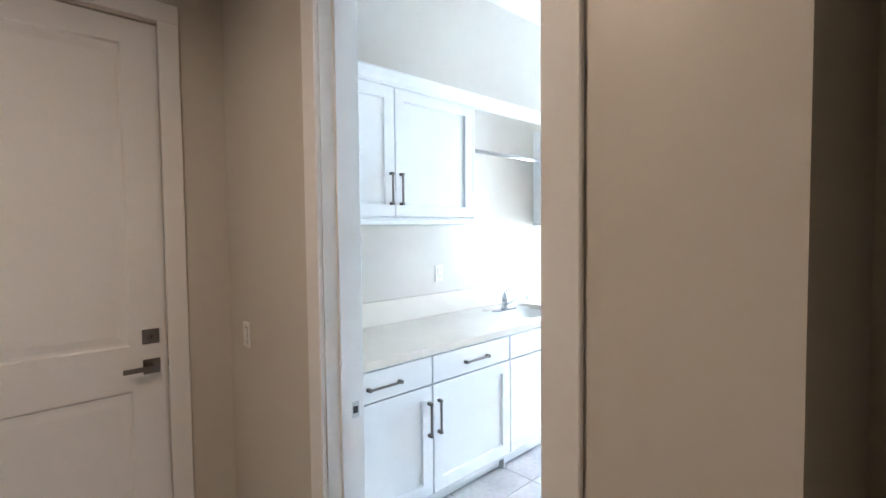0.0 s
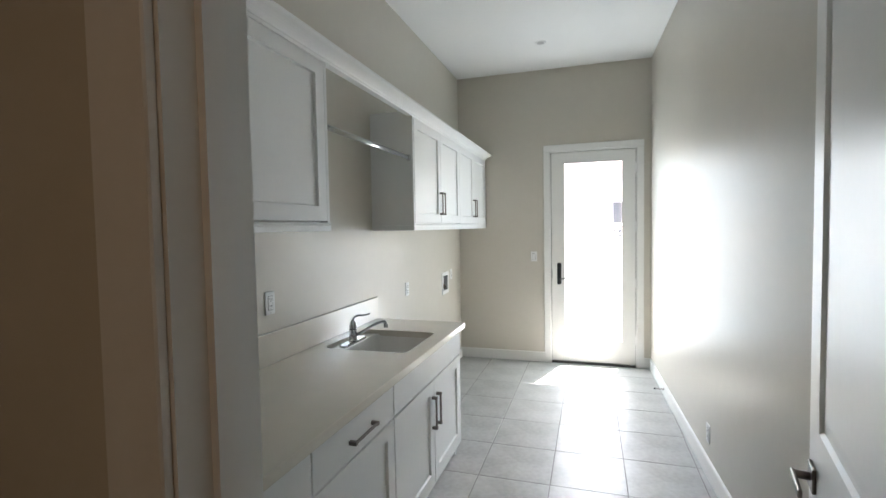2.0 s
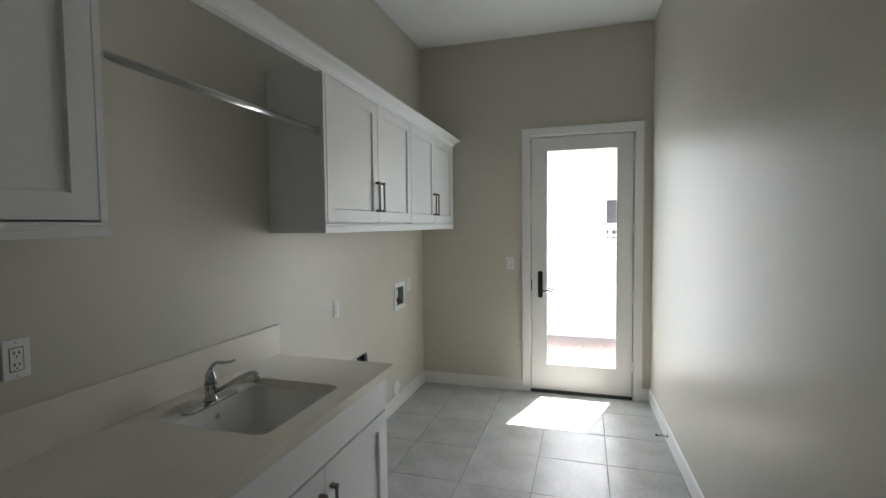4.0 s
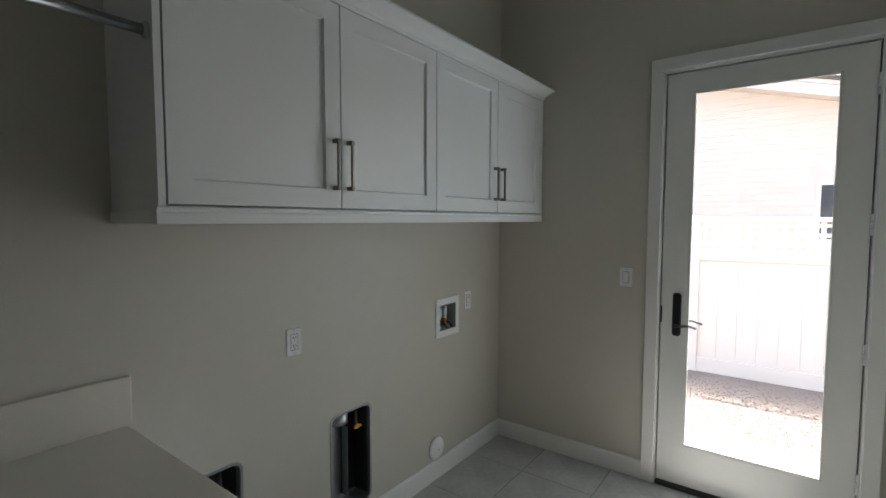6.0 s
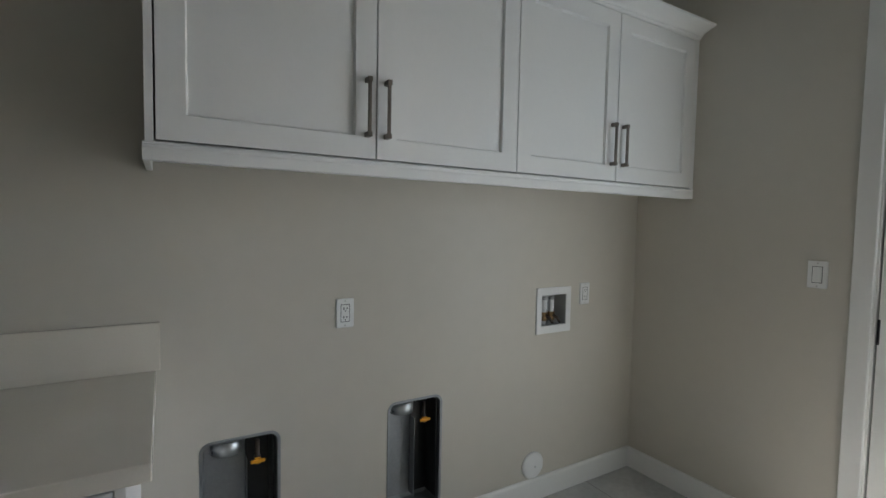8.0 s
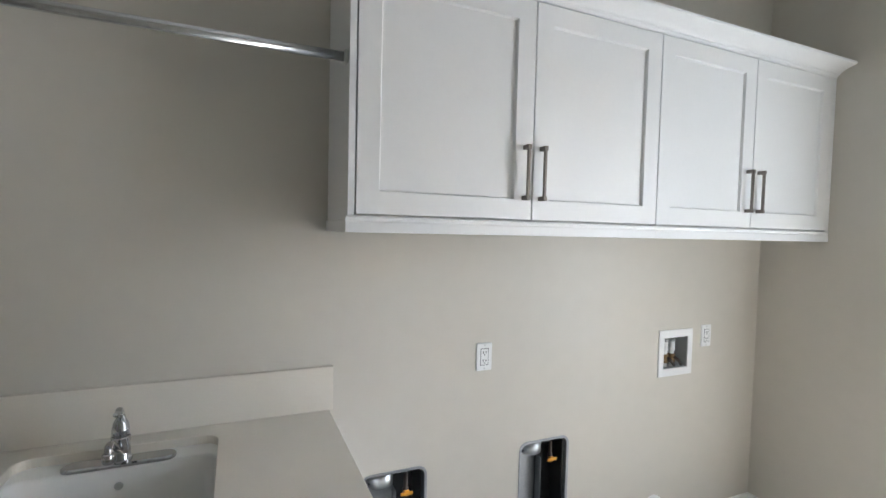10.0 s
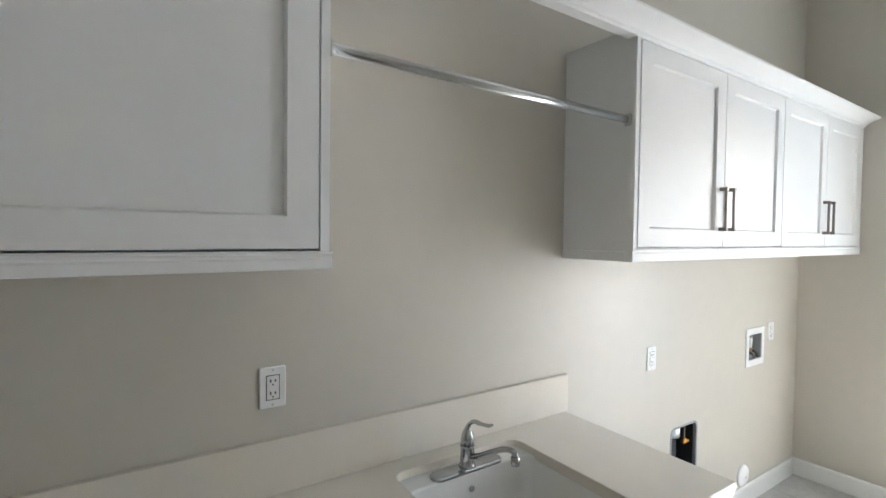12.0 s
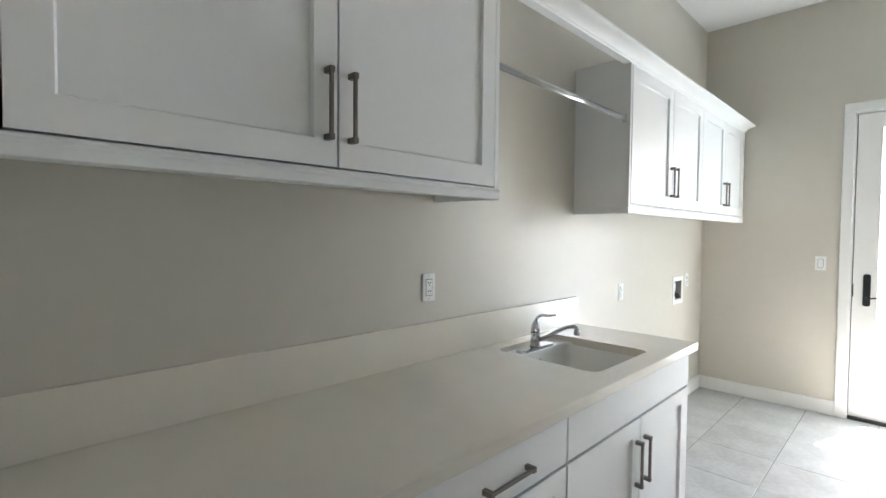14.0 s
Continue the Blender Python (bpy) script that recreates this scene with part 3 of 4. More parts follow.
rod = thing("hanging_rod", pose(-1.925, 0, 2.108), "chrome oval clothes rod spanning between two wall cabinets", "clothes rod")
part("rod", tube([(0, 2.786, 0), (0, 3.917, 0)], 0.008, 24, 1.85), RODM, rod)
for y0, y1 in ((2.779, 2.791), (3.912, 3.924)):
    part("flange", boxes([(-0.014, y0, -0.022, 0.014, y1, 0.022)], 0.004), STEEL, rod, "dark steel rod bracket")

BX, BD = -1.58, -2.228


def base(y0, y1, h0, h1, label):
    e = thing("base_cabinet", pose(0, 0, 0), label, "cabinet", "laundry base cabinets")
    rows = [(BD, y0, 0.1, BX - 0.02, y0 + 0.018, 0.893), (BD, y1 - 0.018, 0.0, BX - 0.02, y1, 0.893), (BD, y0 + 0.018, 0.1, BX - 0.02, y1 - 0.018, 0.118), (BD, y0 + 0.018, 0.118, BD + 0.01, y1 - 0.018, 0.893)]
    for nm, row in zip(("side_panel", "side_panel", "bottom_panel", "back_panel"), rows):
        part(nm, box(*row), CAB, e)
    part("toe_kick", box(BX - 0.075, y0, 0.0, BX - 0.06, y1 - 0.018, 0.1), CAB, e)
    part("face_frame", plate_with_holes(y0, y1, 0.1, 0.893, 0.039, [(h0, h1, 0.111, 0.882)], lambda u, v, d: (BX + 0.019 - d, u, v)), CAB, e)
    return e


b1 = base(YN, 2.730, 1.381, 2.729, "white shaker base cabinet with two drawers over two doors")
for a, b, hy in ((1.385, 2.056, 2.025), (2.062, 2.727, 2.098)):
    d = slab("drawer", a + 0.001, b - 0.001, 0.727, 0.878, BX + 0.001, b1)
    pull(d, (a + b) / 2 + 0.01, 0.797, 0.205, False, BX + 0.021)
    d = shaker("door", a + 0.001, b - 0.001, 0.116, 0.719, BX + 0.001, b1)
    pull(d, hy, 0.54, 0.19, True, BX + 0.021)
b2 = base(2.731, 3.89, 2.732, 3.872, "white shaker sink base cabinet with two doors")
slab("false_front", 2.735, 3.868, 0.728, 0.878, BX + 0.001, b2)
for a, b, hy in ((2.735, 3.309, 3.272), (3.313, 3.868, 3.352)):
    d = shaker("door", a + 0.001, b - 0.001, 0.116, 0.719, BX + 0.001, b2)
    pull(d, hy, 0.54, 0.19, True, BX + 0.021)

# worktop with the sink cut-out
SX, SY, SW, SH = -1.883, 3.322, 0.501, 0.505
BX, BW = 0.038, 0.425
CY1, CX1, CZ0, CZ1 = 3.937, -1.533, 0.895, 0.935
bm = bmesh.new()
inner = [(SX + u, SY + v) for u, v in round_rect(SW, SH, 0.045, 6)]
outer = [(XL, YN + 0.001), (CX1, YN + 0.001), (CX1, CY1), (XL, CY1)]
tops = {}
for z in (CZ0, CZ1):
    vo = [bm.verts.new((x, y, z)) for x, y in outer]
    vi = [bm.verts.new((x, y, z)) for x, y in inner]
    es = [bm.edges.new((l[i], l[(i + 1) % len(l)])) for l in (vo, vi) for i in range(len(l))]
    bmesh.ops.triangle_fill(bm, use_beauty=True, edges=es)
    tops[z] = (vo, vi)
for k in (0, 1):
    a, b = tops[CZ0][k], tops[CZ1][k]
    for i in range(len(a)):
        bm.faces.new((a[i], a[(i + 1) % len(a)], b[(i + 1) % len(a)], b[i]))
counter = part("worktop", bm, QUARTZ)
tagged(counter, "warm white quartz worktop with an undermount sink cut-out", "worktop")
bv = counter.modifiers.new("edge", "BEVEL")
bv.width, bv.segments, bv.limit_method, bv.angle_limit = 0.003, 2, "ANGLE", radians(60)
splash = part("backsplash", box(XL, YN + 0.001, CZ1, XL + 0.022, 3.95, 1.094, 0.002), QUARTZ)
tagged(splash, "warm white quartz upstand against the wall above the worktop", "backsplash")

sink = thing("sink", pose(SX, SY, 0), "white rectangular undermount laundry sink", "sink")
rr = lambda w, h, r, z: [(u, v, z) for u, v in round_rect(w, h, r, 6)]
bowl_rings = ((SW + 0.04, 0.545, 0, 0.05, 0.908), (BW + 0.012, 0.520, BX, 0.05, 0.908), (BW + 0.004, 0.511, BX, 0.047, 0.9055), (BW, 0.507, BX, 0.047, 0.898), (BW - 0.014, 0.493, BX, 0.05, 0.74), (BW - 0.032, 0.475, BX, 0.055, 0.70), (BW - 0.072, 0.435, BX, 0.05, 0.688), (0.09, 0.09, BX, 0.0449, 0.682))
bowl = loft([[(u + dx, v, z) for u, v, z in rr(w, h, rad, z)] for w, h, dx, rad, z in bowl_rings], cap_end=True, smooth=True)
part("bowl", bowl, PORC, sink)
sub = lathe([(0.044, 0.682), (0.044, 0.6845), (0.036, 0.6845), (0.03, 0.683)], 24)
bmesh.ops.translate(sub, verts=sub.verts[:], vec=(BX, 0, 0))
part("drain", sub, STEEL, sink, "steel drain strainer")
sub = lathe([(0.011, 0), (0.011, 0.002), (0.007, 0.002)], 16, "x")
part("overflow", (bmesh.ops.translate(sub, verts=sub.verts[:], vec=(BX - BW / 2 + 0.0035, 0.0, 0.855)), sub)[1], STEEL, sink, "steel overflow ring")

# faucet
fx, fy = -2.082, 3.322
fa = thing("faucet", pose(fx, fy, 0.9081), "polished chrome single-lever faucet on an oval plate on the sink deck", "faucet")
loops = [[(u, v, z) for u, v in round_rect(0.058 - s, 0.28 - s, 0.0289 - s / 2, 8)] for z, s in ((0, 0), (0.007, 0), (0.011, 0.008), (0.012, 0.02))]
part("deck_plate", loft(loops, True, True), CHROME, fa)
part("body", lathe([(0.029, 0.011), (0.027, 0.018), (0.024, 0.022), (0.0235, 0.072), (0.025, 0.075), (0.025, 0.079), (0.0235, 0.081)], 28), CHROME, fa)
part("cap", lathe([(0.023, 0.082), (0.0225, 0.10), (0.019, 0.118), (0.012, 0.132), (0.004, 0.138)], 28), CHROME, fa)
part("lever", tube(bend([(-0.004, 0, 0.112), (0.004, 0.001, 0.146), (0.03, 0.003, 0.167), (0.062, 0.006, 0.169), (0.098, 0.009, 0.175), (0.112, 0.010, 0.182)], 5), [0.014, 0.0135, 0.013, 0.012, 0.011] + [0.009] * 10 + [0.0075] * 8 + [0.006] * 3, 12, 0.75), CHROME, fa)
sp = part("spout", tube(bend([(0.012, 0.001, 0.045), (0.06, 0.004, 0.066), (0.12, 0.008, 0.102), (0.165, 0.011, 0.126), (0.196, 0.013, 0.134), (0.210, 0.014, 0.131), (0.2145, 0.0145, 0.120)], 5), 0.009, 14), CHROME, fa)
sub = lathe([(0.0125, 0), (0.0135, 0.004), (0.0135, 0.022), (0.011, 0.026)], 18)
part("aerator", (bmesh.ops.translate(sub, verts=sub.verts[:], vec=(0.2145, 0.0145, 0.097)), sub)[1], CHROME, sp)


# ---------- wall fittings ----------
def outlet(m, label, category="outlet", style="outlet"):
    """A plate in the local y-z plane that faces +x."""
    e = thing("wall_outlet" if style == "outlet" else "wall_switch", m, label, category)
    loops = [[(x, u, v) for u, v in round_rect(0.073 - s, 0.117 - s, 0.005, 3)] for x, s in ((0, 0), (0.004, 0), (0.006, 0.005))]
    part("cover_plate", loft(loops, True, True), PLASTIC, e)
    part("insert_gap", box(0.004, -0.0190, -0.0356, 0.0064, 0.0190, 0.0356), SLOT, e)
    for z in (-0.049, 0.049):
        sub = lathe([(0.0036, 0), (0.003, 0.0012)], 10, "x")
        part("screw", (bmesh.ops.translate(sub, verts=sub.verts[:], vec=(0.0058, 0, z)), sub)[1], STEEL, e)
    ins = part("insert", box(0.006, -0.0168, -0.0335, 0.0078, 0.0168, 0.0335, 0.001), PLASTIC, e)
    if style == "outlet":
        for s in (-1, 1):
            for y, h in ((-0.0065, 0.009), (0.0065, 0.0075)):
                part("slot", box(0.0078, y - 0.0019, s * 0.0175 + 0.002 - h / 2, 0.0083, y + 0.0019, s * 0.0175 + 0.002 + h / 2), SLOT, ins)
            sub = lathe([(0.0027, 0), (0.0025, 0.0005)], 10, "x")
            part("ground_hole", (bmesh.ops.translate(sub, verts=sub.verts[:], vec=(0.0078, 0, s * 0.0175 - 0.0085)), sub)[1], SLOT, ins)
        part("button", boxes([(0.0078, -0.0075, 0.0005, 0.0088, 0.0075, 0.0045), (0.0078, -0.0075, -0.0055, 0.0088, 0.0075, -0.0015)]), PLASTIC, ins)
    else:
        bm = bmesh.new()
        a = [bm.verts.new(p) for p in ((0.0078, -0.0155, -0.031), (0.0078, 0.0155, -0.031), (0.0078, 0.0155, 0.031), (0.0078, -0.0155, 0.031))]
        b = [bm.verts.new(p) for p in ((0.0125, -0.0155, -0.031), (0.0125, 0.0155, -0.031), (0.0085, 0.0155, 0.031), (0.0085, -0.0155, 0.031))]
        bm.faces.new(a[::-1]), bm.faces.new(b)
        for i in range(4):
            bm.faces.new((a[i], a[(i + 1) % 4], b[(i + 1) % 4], b[i]))
        part("rocker", bm, PLASTIC, ins)
    return e


outlet(pose(XL, 2.735, 1.24), "white duplex wall outlet above the quartz upstand")
outlet(pose(XL, 4.583, 1.07), "white duplex wall outlet below the wall cabinets")
outlet(pose(XL, 5.94, 1.067), "white wall outlet beside the washer box")
outlet(pose(right_x(4.05), 4.05, 0.27, 0, 0, 180 + math.degrees(math.atan(SLANT))), "white duplex wall outlet low on the wall")
outlet(pose(-1.325, YF, 1.247, 0, 0, -90), "white rocker light switch beside the glass door", "switch", "switch")
outlet(pose(-1.893, YH, 1.085, 0, 0, -90), "white rocker light switch on the hall wall", "switch", "switch")


def vent_box(y0, y1, z0, z1):
    e = thing("dryer_vent_box", pose(XL, (y0 + y1) / 2, (z0 + z1) / 2), "recessed galvanised steel dryer box with a duct and gas valve", "vent box", "recessed dryer boxes")
    w, h = y1 - y0, z1 - z0
    L = lambda x, s, r: [(x, u, v) for u, v in round_rect(w - s, h - s, r, 6)]
    part("flange", loft([L(0.0005, 0, 0.040), L(0.003, 0, 0.040), L(0.0035, 0.004, 0.038), L(0.003, 0.022, 0.030), L(-0.004, 0.024, 0.029)]), GALVD, e)
    part("pan", loft([L(-0.002, 0.0235, 0.029), L(-0.10, 0.027, 0.03), L(-0.112, 0.05, 0.03)], cap_end=True, smooth=False), GALVD, e, "dull galvanised steel pan, darkened for the shade inside it")
    sub = lathe([(0.049, 0), (0.053, 0.002), (0.054, 0.055), (0.050, 0.055), (0.047, 0.005)], 32)
    bmesh.ops.translate(sub, verts=sub.verts[:], vec=(-0.058, -w * 0.16, h / 2 - 0.072))
    part("duct_collar", sub, GALV, e, "shiny steel duct collar")
    v = part("gas_valve", lathe([(0.009, -0.018), (0.012, -0.015), (0.012, 0.015), (0.009, 0.018), (0.008, 0.078)], 14), HINGE, e, "dark metal gas valve")
    v.location = (-0.035, w * 0.22, h / 2 - 0.116)
    part("valve_lever", boxes([(0.012, -0.026, -0.007, 0.020, 0.026, 0.007), (0.0, -0.011, -0.012, 0.016, 0.011, 0.012)], 0.003), YELLOW, v, "yellow plastic valve lever")
    # black plates stand in for shade and dark reflection on the valve side
    part("gas_side_shade", boxes([(-0.108, w * 0.10, -h / 2 + 0.03, -0.104, w / 2 - 0.02, h / 2 - 0.03), (-0.104, w / 2 - 0.024, -h / 2 + 0.03, -0.012, w / 2 - 0.020, h / 2 - 0.03)]), BLACK, e, "black plates standing in for the dark reflection beside the valve")
    part("divider", box(-0.105, w * 0.10, -h / 2 + 0.03, -0.06, w * 0.104, h / 2 - 0.12), GALVD, e)
    return e


for ab in (BOX1, BOX2):
    vent_box(*ab, *VENT_Z[ab])

wy, wz = (WASH[0] + WASH[1]) / 2, (WASH[2] + WASH[3]) / 2
wb = thing("washer_box", pose(XL, wy, wz), "white recessed washing machine outlet box with two brass valves", "outlet box")
ww, wh = WASH[1] - WASH[0], WASH[3] - WASH[2]
part("frame", plate_with_holes(-ww / 2, ww / 2, -wh / 2, wh / 2, -0.007, [(-ww / 2 + 0.034, ww / 2 - 0.034, -wh / 2 + 0.039, wh / 2 - 0.039)], lambda u, v, d: (-d, u, v)), PLASTIC, wb)
a, b = ww / 2 - 0.0335, wh / 2 - 0.0385
part("recess", loft([[(0.004, u * a, v * b) for u, v in ((-1, -1), (1, -1), (1, 1), (-1, 1))], [(-0.085, u * a, v * b) for u, v in ((-1, -1), (1, -1), (1, 1), (-1, 1))]], cap_end=True), HDPLASTIC, wb)
for y in (-0.033, 0.018):
    sub = lathe([(0.012, -0.088), (0.012, -0.05), (0.017, -0.048), (0.017, -0.02), (0.012, -0.018), (0.012, 0.0), (0.0145, 0.002), (0.0145, 0.048), (0.010, 0.050)], 16)
    v = part("valve", (bmesh.ops.translate(sub, verts=sub.verts[:], vec=(-0.035, y, 0.0)), sub)[1], PLASTIC, wb, "white capped valve body")
    sub = lathe([(0.0135, 0.0495), (0.015, 0.051), (0.015, 0.060), (0.009, 0.063)], 14)
    part("valve_cap", (bmesh.ops.translate(sub, verts=sub.verts[:], vec=(-0.035, y, 0.0)), sub)[1], HDPLASTIC, v, "grey cap")
    sub = lathe([(0.019, -0.06), (0.019, -0.015)], 8)
    part("valve_nut", (bmesh.ops.translate(sub, verts=sub.verts[:], vec=(-0.035, y, 0.0)), sub)[1], BRASS, v, "brass nut")
    part("valve_lever", tube([(-0.02, y, -0.03), (-0.004, y + 0.014, -0.045), (-0.002, y + 0.034, -0.07)], 0.008, 8), HINGE, v)
sub = lathe([(0.024, -0.09), (0.024, -0.05), (0.018, -0.05)], 20)
part("drain_pipe", (bmesh.ops.translate(sub, verts=sub.verts[:], vec=(-0.045, 0.052, 0.0)), sub)[1], HDPLASTIC, wb)

gas = thing("pipe_cover", pose(XL, 5.60, 0.188), "round white domed cap on the wall above the baseboard", "pipe cover")
part("disc", lathe([(0.070, 0), (0.070, 0.006), (0.066, 0.011), (0.045, 0.019), (0.012, 0.023)], 36, "x"), PLASTIC, gas)
part("screw", lathe([(0.005, 0.0225), (0.005, 0.025), (0.003, 0.026)], 12, "x"), STEEL, gas)

stop_y = 5.50
ds = thing("door_stop", pose(right_x(stop_y) - 0.0155, stop_y, 0.06), "springy steel door stop on the baseboard", "door stop")
part("spring", tube([(-0.004 - 0.0011 * k, 0.006 * math.cos(k * 1.05), 0.006 * math.sin(k * 1.05)) for k in range(60)], 0.0014, 6), NICKEL, ds)
part("tip", (lambda s: (bmesh.ops.transform(s, matrix=Matrix.Translation((-0.07, 0, 0)) @ Matrix.Diagonal((-1, 1, 1, 1)), verts=s.verts[:]), s)[1])(lathe([(0.008, 0), (0.008, 0.012), (0.006, 0.014)], 14, "x")), BLACK, ds)
part("mount", (lambda s: (bmesh.ops.transform(s, matrix=Matrix.Diagonal((-1, 1, 1, 1)), verts=s.verts[:]), s)[1])(lathe([(0.011, 0), (0.011, 0.004), (0.007, 0.006)], 14, "x")), NICKEL, ds)

dl = thing("ceiling_light", pose(-1.15, 5.54, H), "small round recessed ceiling light, switched off", "ceiling light")
part("trim_ring", lathe([(0.055, 0), (0.055, -0.004), (0.047, -0.009), (0.042, -0.004)], 32), PLASTIC, dl)
part("lens", lathe([(0.042, -0.003), (0.03, -0.005), (0.01, -0.006)], 28), HDPLASTIC, dl)
# unseen fixture with a glowing lens, added for the assumed hall lamp
hl = thing("ceiling_light", pose(-0.62, -0.12, HALL_H), "assumed round hall ceiling light, out of view, lit warm", "ceiling light")
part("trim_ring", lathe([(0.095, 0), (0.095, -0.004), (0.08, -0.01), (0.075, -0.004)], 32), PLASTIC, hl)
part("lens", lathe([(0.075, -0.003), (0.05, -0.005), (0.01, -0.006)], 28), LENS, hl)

# ---------- the yard seen through the glass ----------
GZ = -0.16
setting("ground", box(-400, -400, GZ - 0.3, 400, 900, GZ), GRAVEL, "tan gravel yard outside the glass door", "ground")
setting("pavement", box(-2.2, YF + 0.17, GZ, 0.9, 7.45, -0.06, 0.01), CONC, "pale concrete step outside the glass door", "step")

# overhang added out of view so the sun patch on the floor ends
eave = thing("unseen_roof_eave", pose(0, 0, 0), "unseen roof overhang above the glass door, added to cut the sun", "roof", kind="structure")
part("soffit", box(-3.2, YF + 0.172, 2.97, 1.6, 7.08, 3.0), TRIM, eave)
part("fascia", box(-3.2, 7.082, 2.95, 1.6, 7.107, 3.14, 0.003), TRIM, eave)
part("roof_deck", box(-3.2, YF + 0.172, 3.141, 1.6, 7.13, 3.17), ROOF, eave)

rng = random.Random(4)
verts, faces = [], []
for _ in range(9000):
    x, y, r = rng.uniform(-4.0, 2.2), rng.uniform(7.3, 9.45), rng.uniform(0.006, 0.015)
    n0, a0 = len(verts), rng.uniform(0, 6.28)
    verts.append((x, y, GZ + r * 0.9))
    for k in range(5):
        a = a0 + k * 1.2566
        q = r * rng.uniform(0.8, 1.2)
        verts.append((x + q * math.cos(a), y + q * math.sin(a), GZ + r * 0.25))
    for k in range(5):
        faces.append((n0, n0 + 1 + k, n0 + 1 + (k + 1) % 5))
me = bpy.data.meshes.new("gravel")
me.from_pydata(verts, [], faces)
me.materials.append(GRAVEL)
tagged(new("gravel", me), "loose tan gravel stones", "gravel", kind="stuff")

FY, FT, FR = 9.5, 1.63, 1.27
fence = thing("fence", pose(0, 0, 0), "white vinyl privacy fence with a square lattice top", "fence")
for x in (-3.86, -1.42, 1.02, 3.46):
    p = part("post", box(x - 0.063, FY - 0.063, GZ, x + 0.063, FY + 0.063, FT - 0.002, 0.006), VINYL, fence)
    part("post_cap", loft([[(x + u * s, FY + v * s, z) for u, v in ((-1, -1), (1, -1), (1, 1), (-1, 1))] for z, s in ((FT - 0.001, 0.070), (FT + 0.010, 0.070), (FT + 0.022, 0.055))], True, True), VINYL, p)
for xa, xb in ((-3.797, -1.483), (-1.357, 0.957), (1.083, 3.397)):
    for z0, z1 in ((FT - 0.05, FT), (FR - 0.13, FR), (GZ - 0.01, GZ + 0.17)):
        part("rail", box(xa, FY - 0.035, z0, xb, FY + 0.035, z1, 0.005), VINYL, fence)
    n = 12
    w = (xb - xa) / n
    for i in range(n):
        part("board", box(xa + i * w + 0.0004, FY - 0.011, GZ + 0.17, xa + (i + 1) * w - 0.0004, FY + 0.011, FR - 0.13, 0.004), VINYL, fence)
    k = int((xb - xa) / 0.105)
    for i in range(k):
        x = xa + 0.06 + i * (xb - xa - 0.08) / (k - 1) - 0.02
        part("lattice_slat", box(x - 0.022, FY - 0.008, FR, x + 0.022, FY, FT - 0.05), VINYL, fence)
    for z in (1.345, 1.445, 1.545):
        part("lattice_slat", box(xa, FY, z - 0.02, xb, FY + 0.008, z + 0.02), VINYL, fence)

HY = 13.0
house = thing("neighbour_house", pose(0, 0, 0), "pale brick house with a white rake board and small window", "house")
rake = lambda x: 3.41 - 0.274 * (x - 0.13)
HX0, HX1 = -5.2, 2.6
WX0, WX1, WZ0, WZ1 = -0.215, 0.75, 1.25, 2.19


def sheared(y0, y1, dz0, dz1):
    """A board that follows the sloping roof edge."""
    bm = bmesh.new()
    vs = [bm.verts.new((x, y, rake(x) + dz)) for x in (HX0, HX1) for y in (y0, y1) for dz in (dz0, dz1)]
    for f in ((0, 1, 3, 2), (4, 6, 7, 5), (0, 4, 5, 1), (2, 3, 7, 6), (0, 2, 6, 4), (1, 5, 7, 3)):
        bm.faces.new([vs[i] for i in f])
    return bm


def gable(xa, xb, z0, y0, y1):
    """A wall panel from z0 up to the sloping roof edge."""
    return loft([[(xa, y, z0), (xb, y, z0), (xb, y, rake(xb)), (xa, y, rake(xa))] for y in (y0, y1)], True, True)


wall_bm = gable(HX0, WX0, GZ, HY + 0.012, HY + 0.2)
merge(wall_bm, gable(WX1, HX1, GZ, HY + 0.012, HY + 0.2))
merge(wall_bm, gable(WX0, WX1, WZ1, HY + 0.012, HY + 0.2))
bm_box(wall_bm, WX0, HY + 0.012, GZ, WX1, HY + 0.2, WZ0)
house_wall = part("wall", wall_bm, MORTAR, house, "pale mortar wall under the bricks")

roof_bm = bmesh.new()
RIDGE_Y, RIDGE_Z = 16.4, 5.40
lo_e = [roof_bm.verts.new((x, HY - 0.42, rake(x) + 0.27)) for x in (HX0, HX1)]
hi_e = [roof_bm.verts.new((x, RIDGE_Y, RIDGE_Z)) for x in (HX0, HX1)]
und = [roof_bm.verts.new((x, HY - 0.42, rake(x) + 0.235)) for x in (HX0, HX1)]
und_hi = [roof_bm.verts.new((x, RIDGE_Y, RIDGE_Z - 0.05)) for x in (HX0, HX1)]
for q in ((lo_e[0], lo_e[1], hi_e[1], hi_e[0]), (und[0], und_hi[0], und_hi[1], und[1]), (lo_e[0], und[0], und[1], lo_e[1]), (hi_e[0], hi_e[1], und_hi[1], und_hi[0]), (lo_e[0], hi_e[0], und_hi[0], und[0]), (lo_e[1], und[1], und_hi[1], hi_e[1])):
    roof_bm.faces.new(q)
roof = part("roof", roof_bm, ROOF, house, "pale sunlit shingle roof")
rng_r = random.Random(8)
edge_x = HX0
while edge_x < HX1 - 0.4:
    w = rng_r.uniform(0.22, 0.4)
    d = rng_r.uniform(0.0, 0.02)
    sh = loft([[(x, HY - 0.45 - d, rake(x) + z), (x, HY - 0.10, rake(x) + z + 0.01), (x, HY - 0.10, rake(x) + z + 0.03), (x, HY - 0.45 - d, rake(x) + z + 0.018)] for x, z in ((edge_x, 0.262), (edge_x + w - 0.004, 0.262))], True, True)
    part("shingle", sh, RIDGE, roof)
    edge_x += w
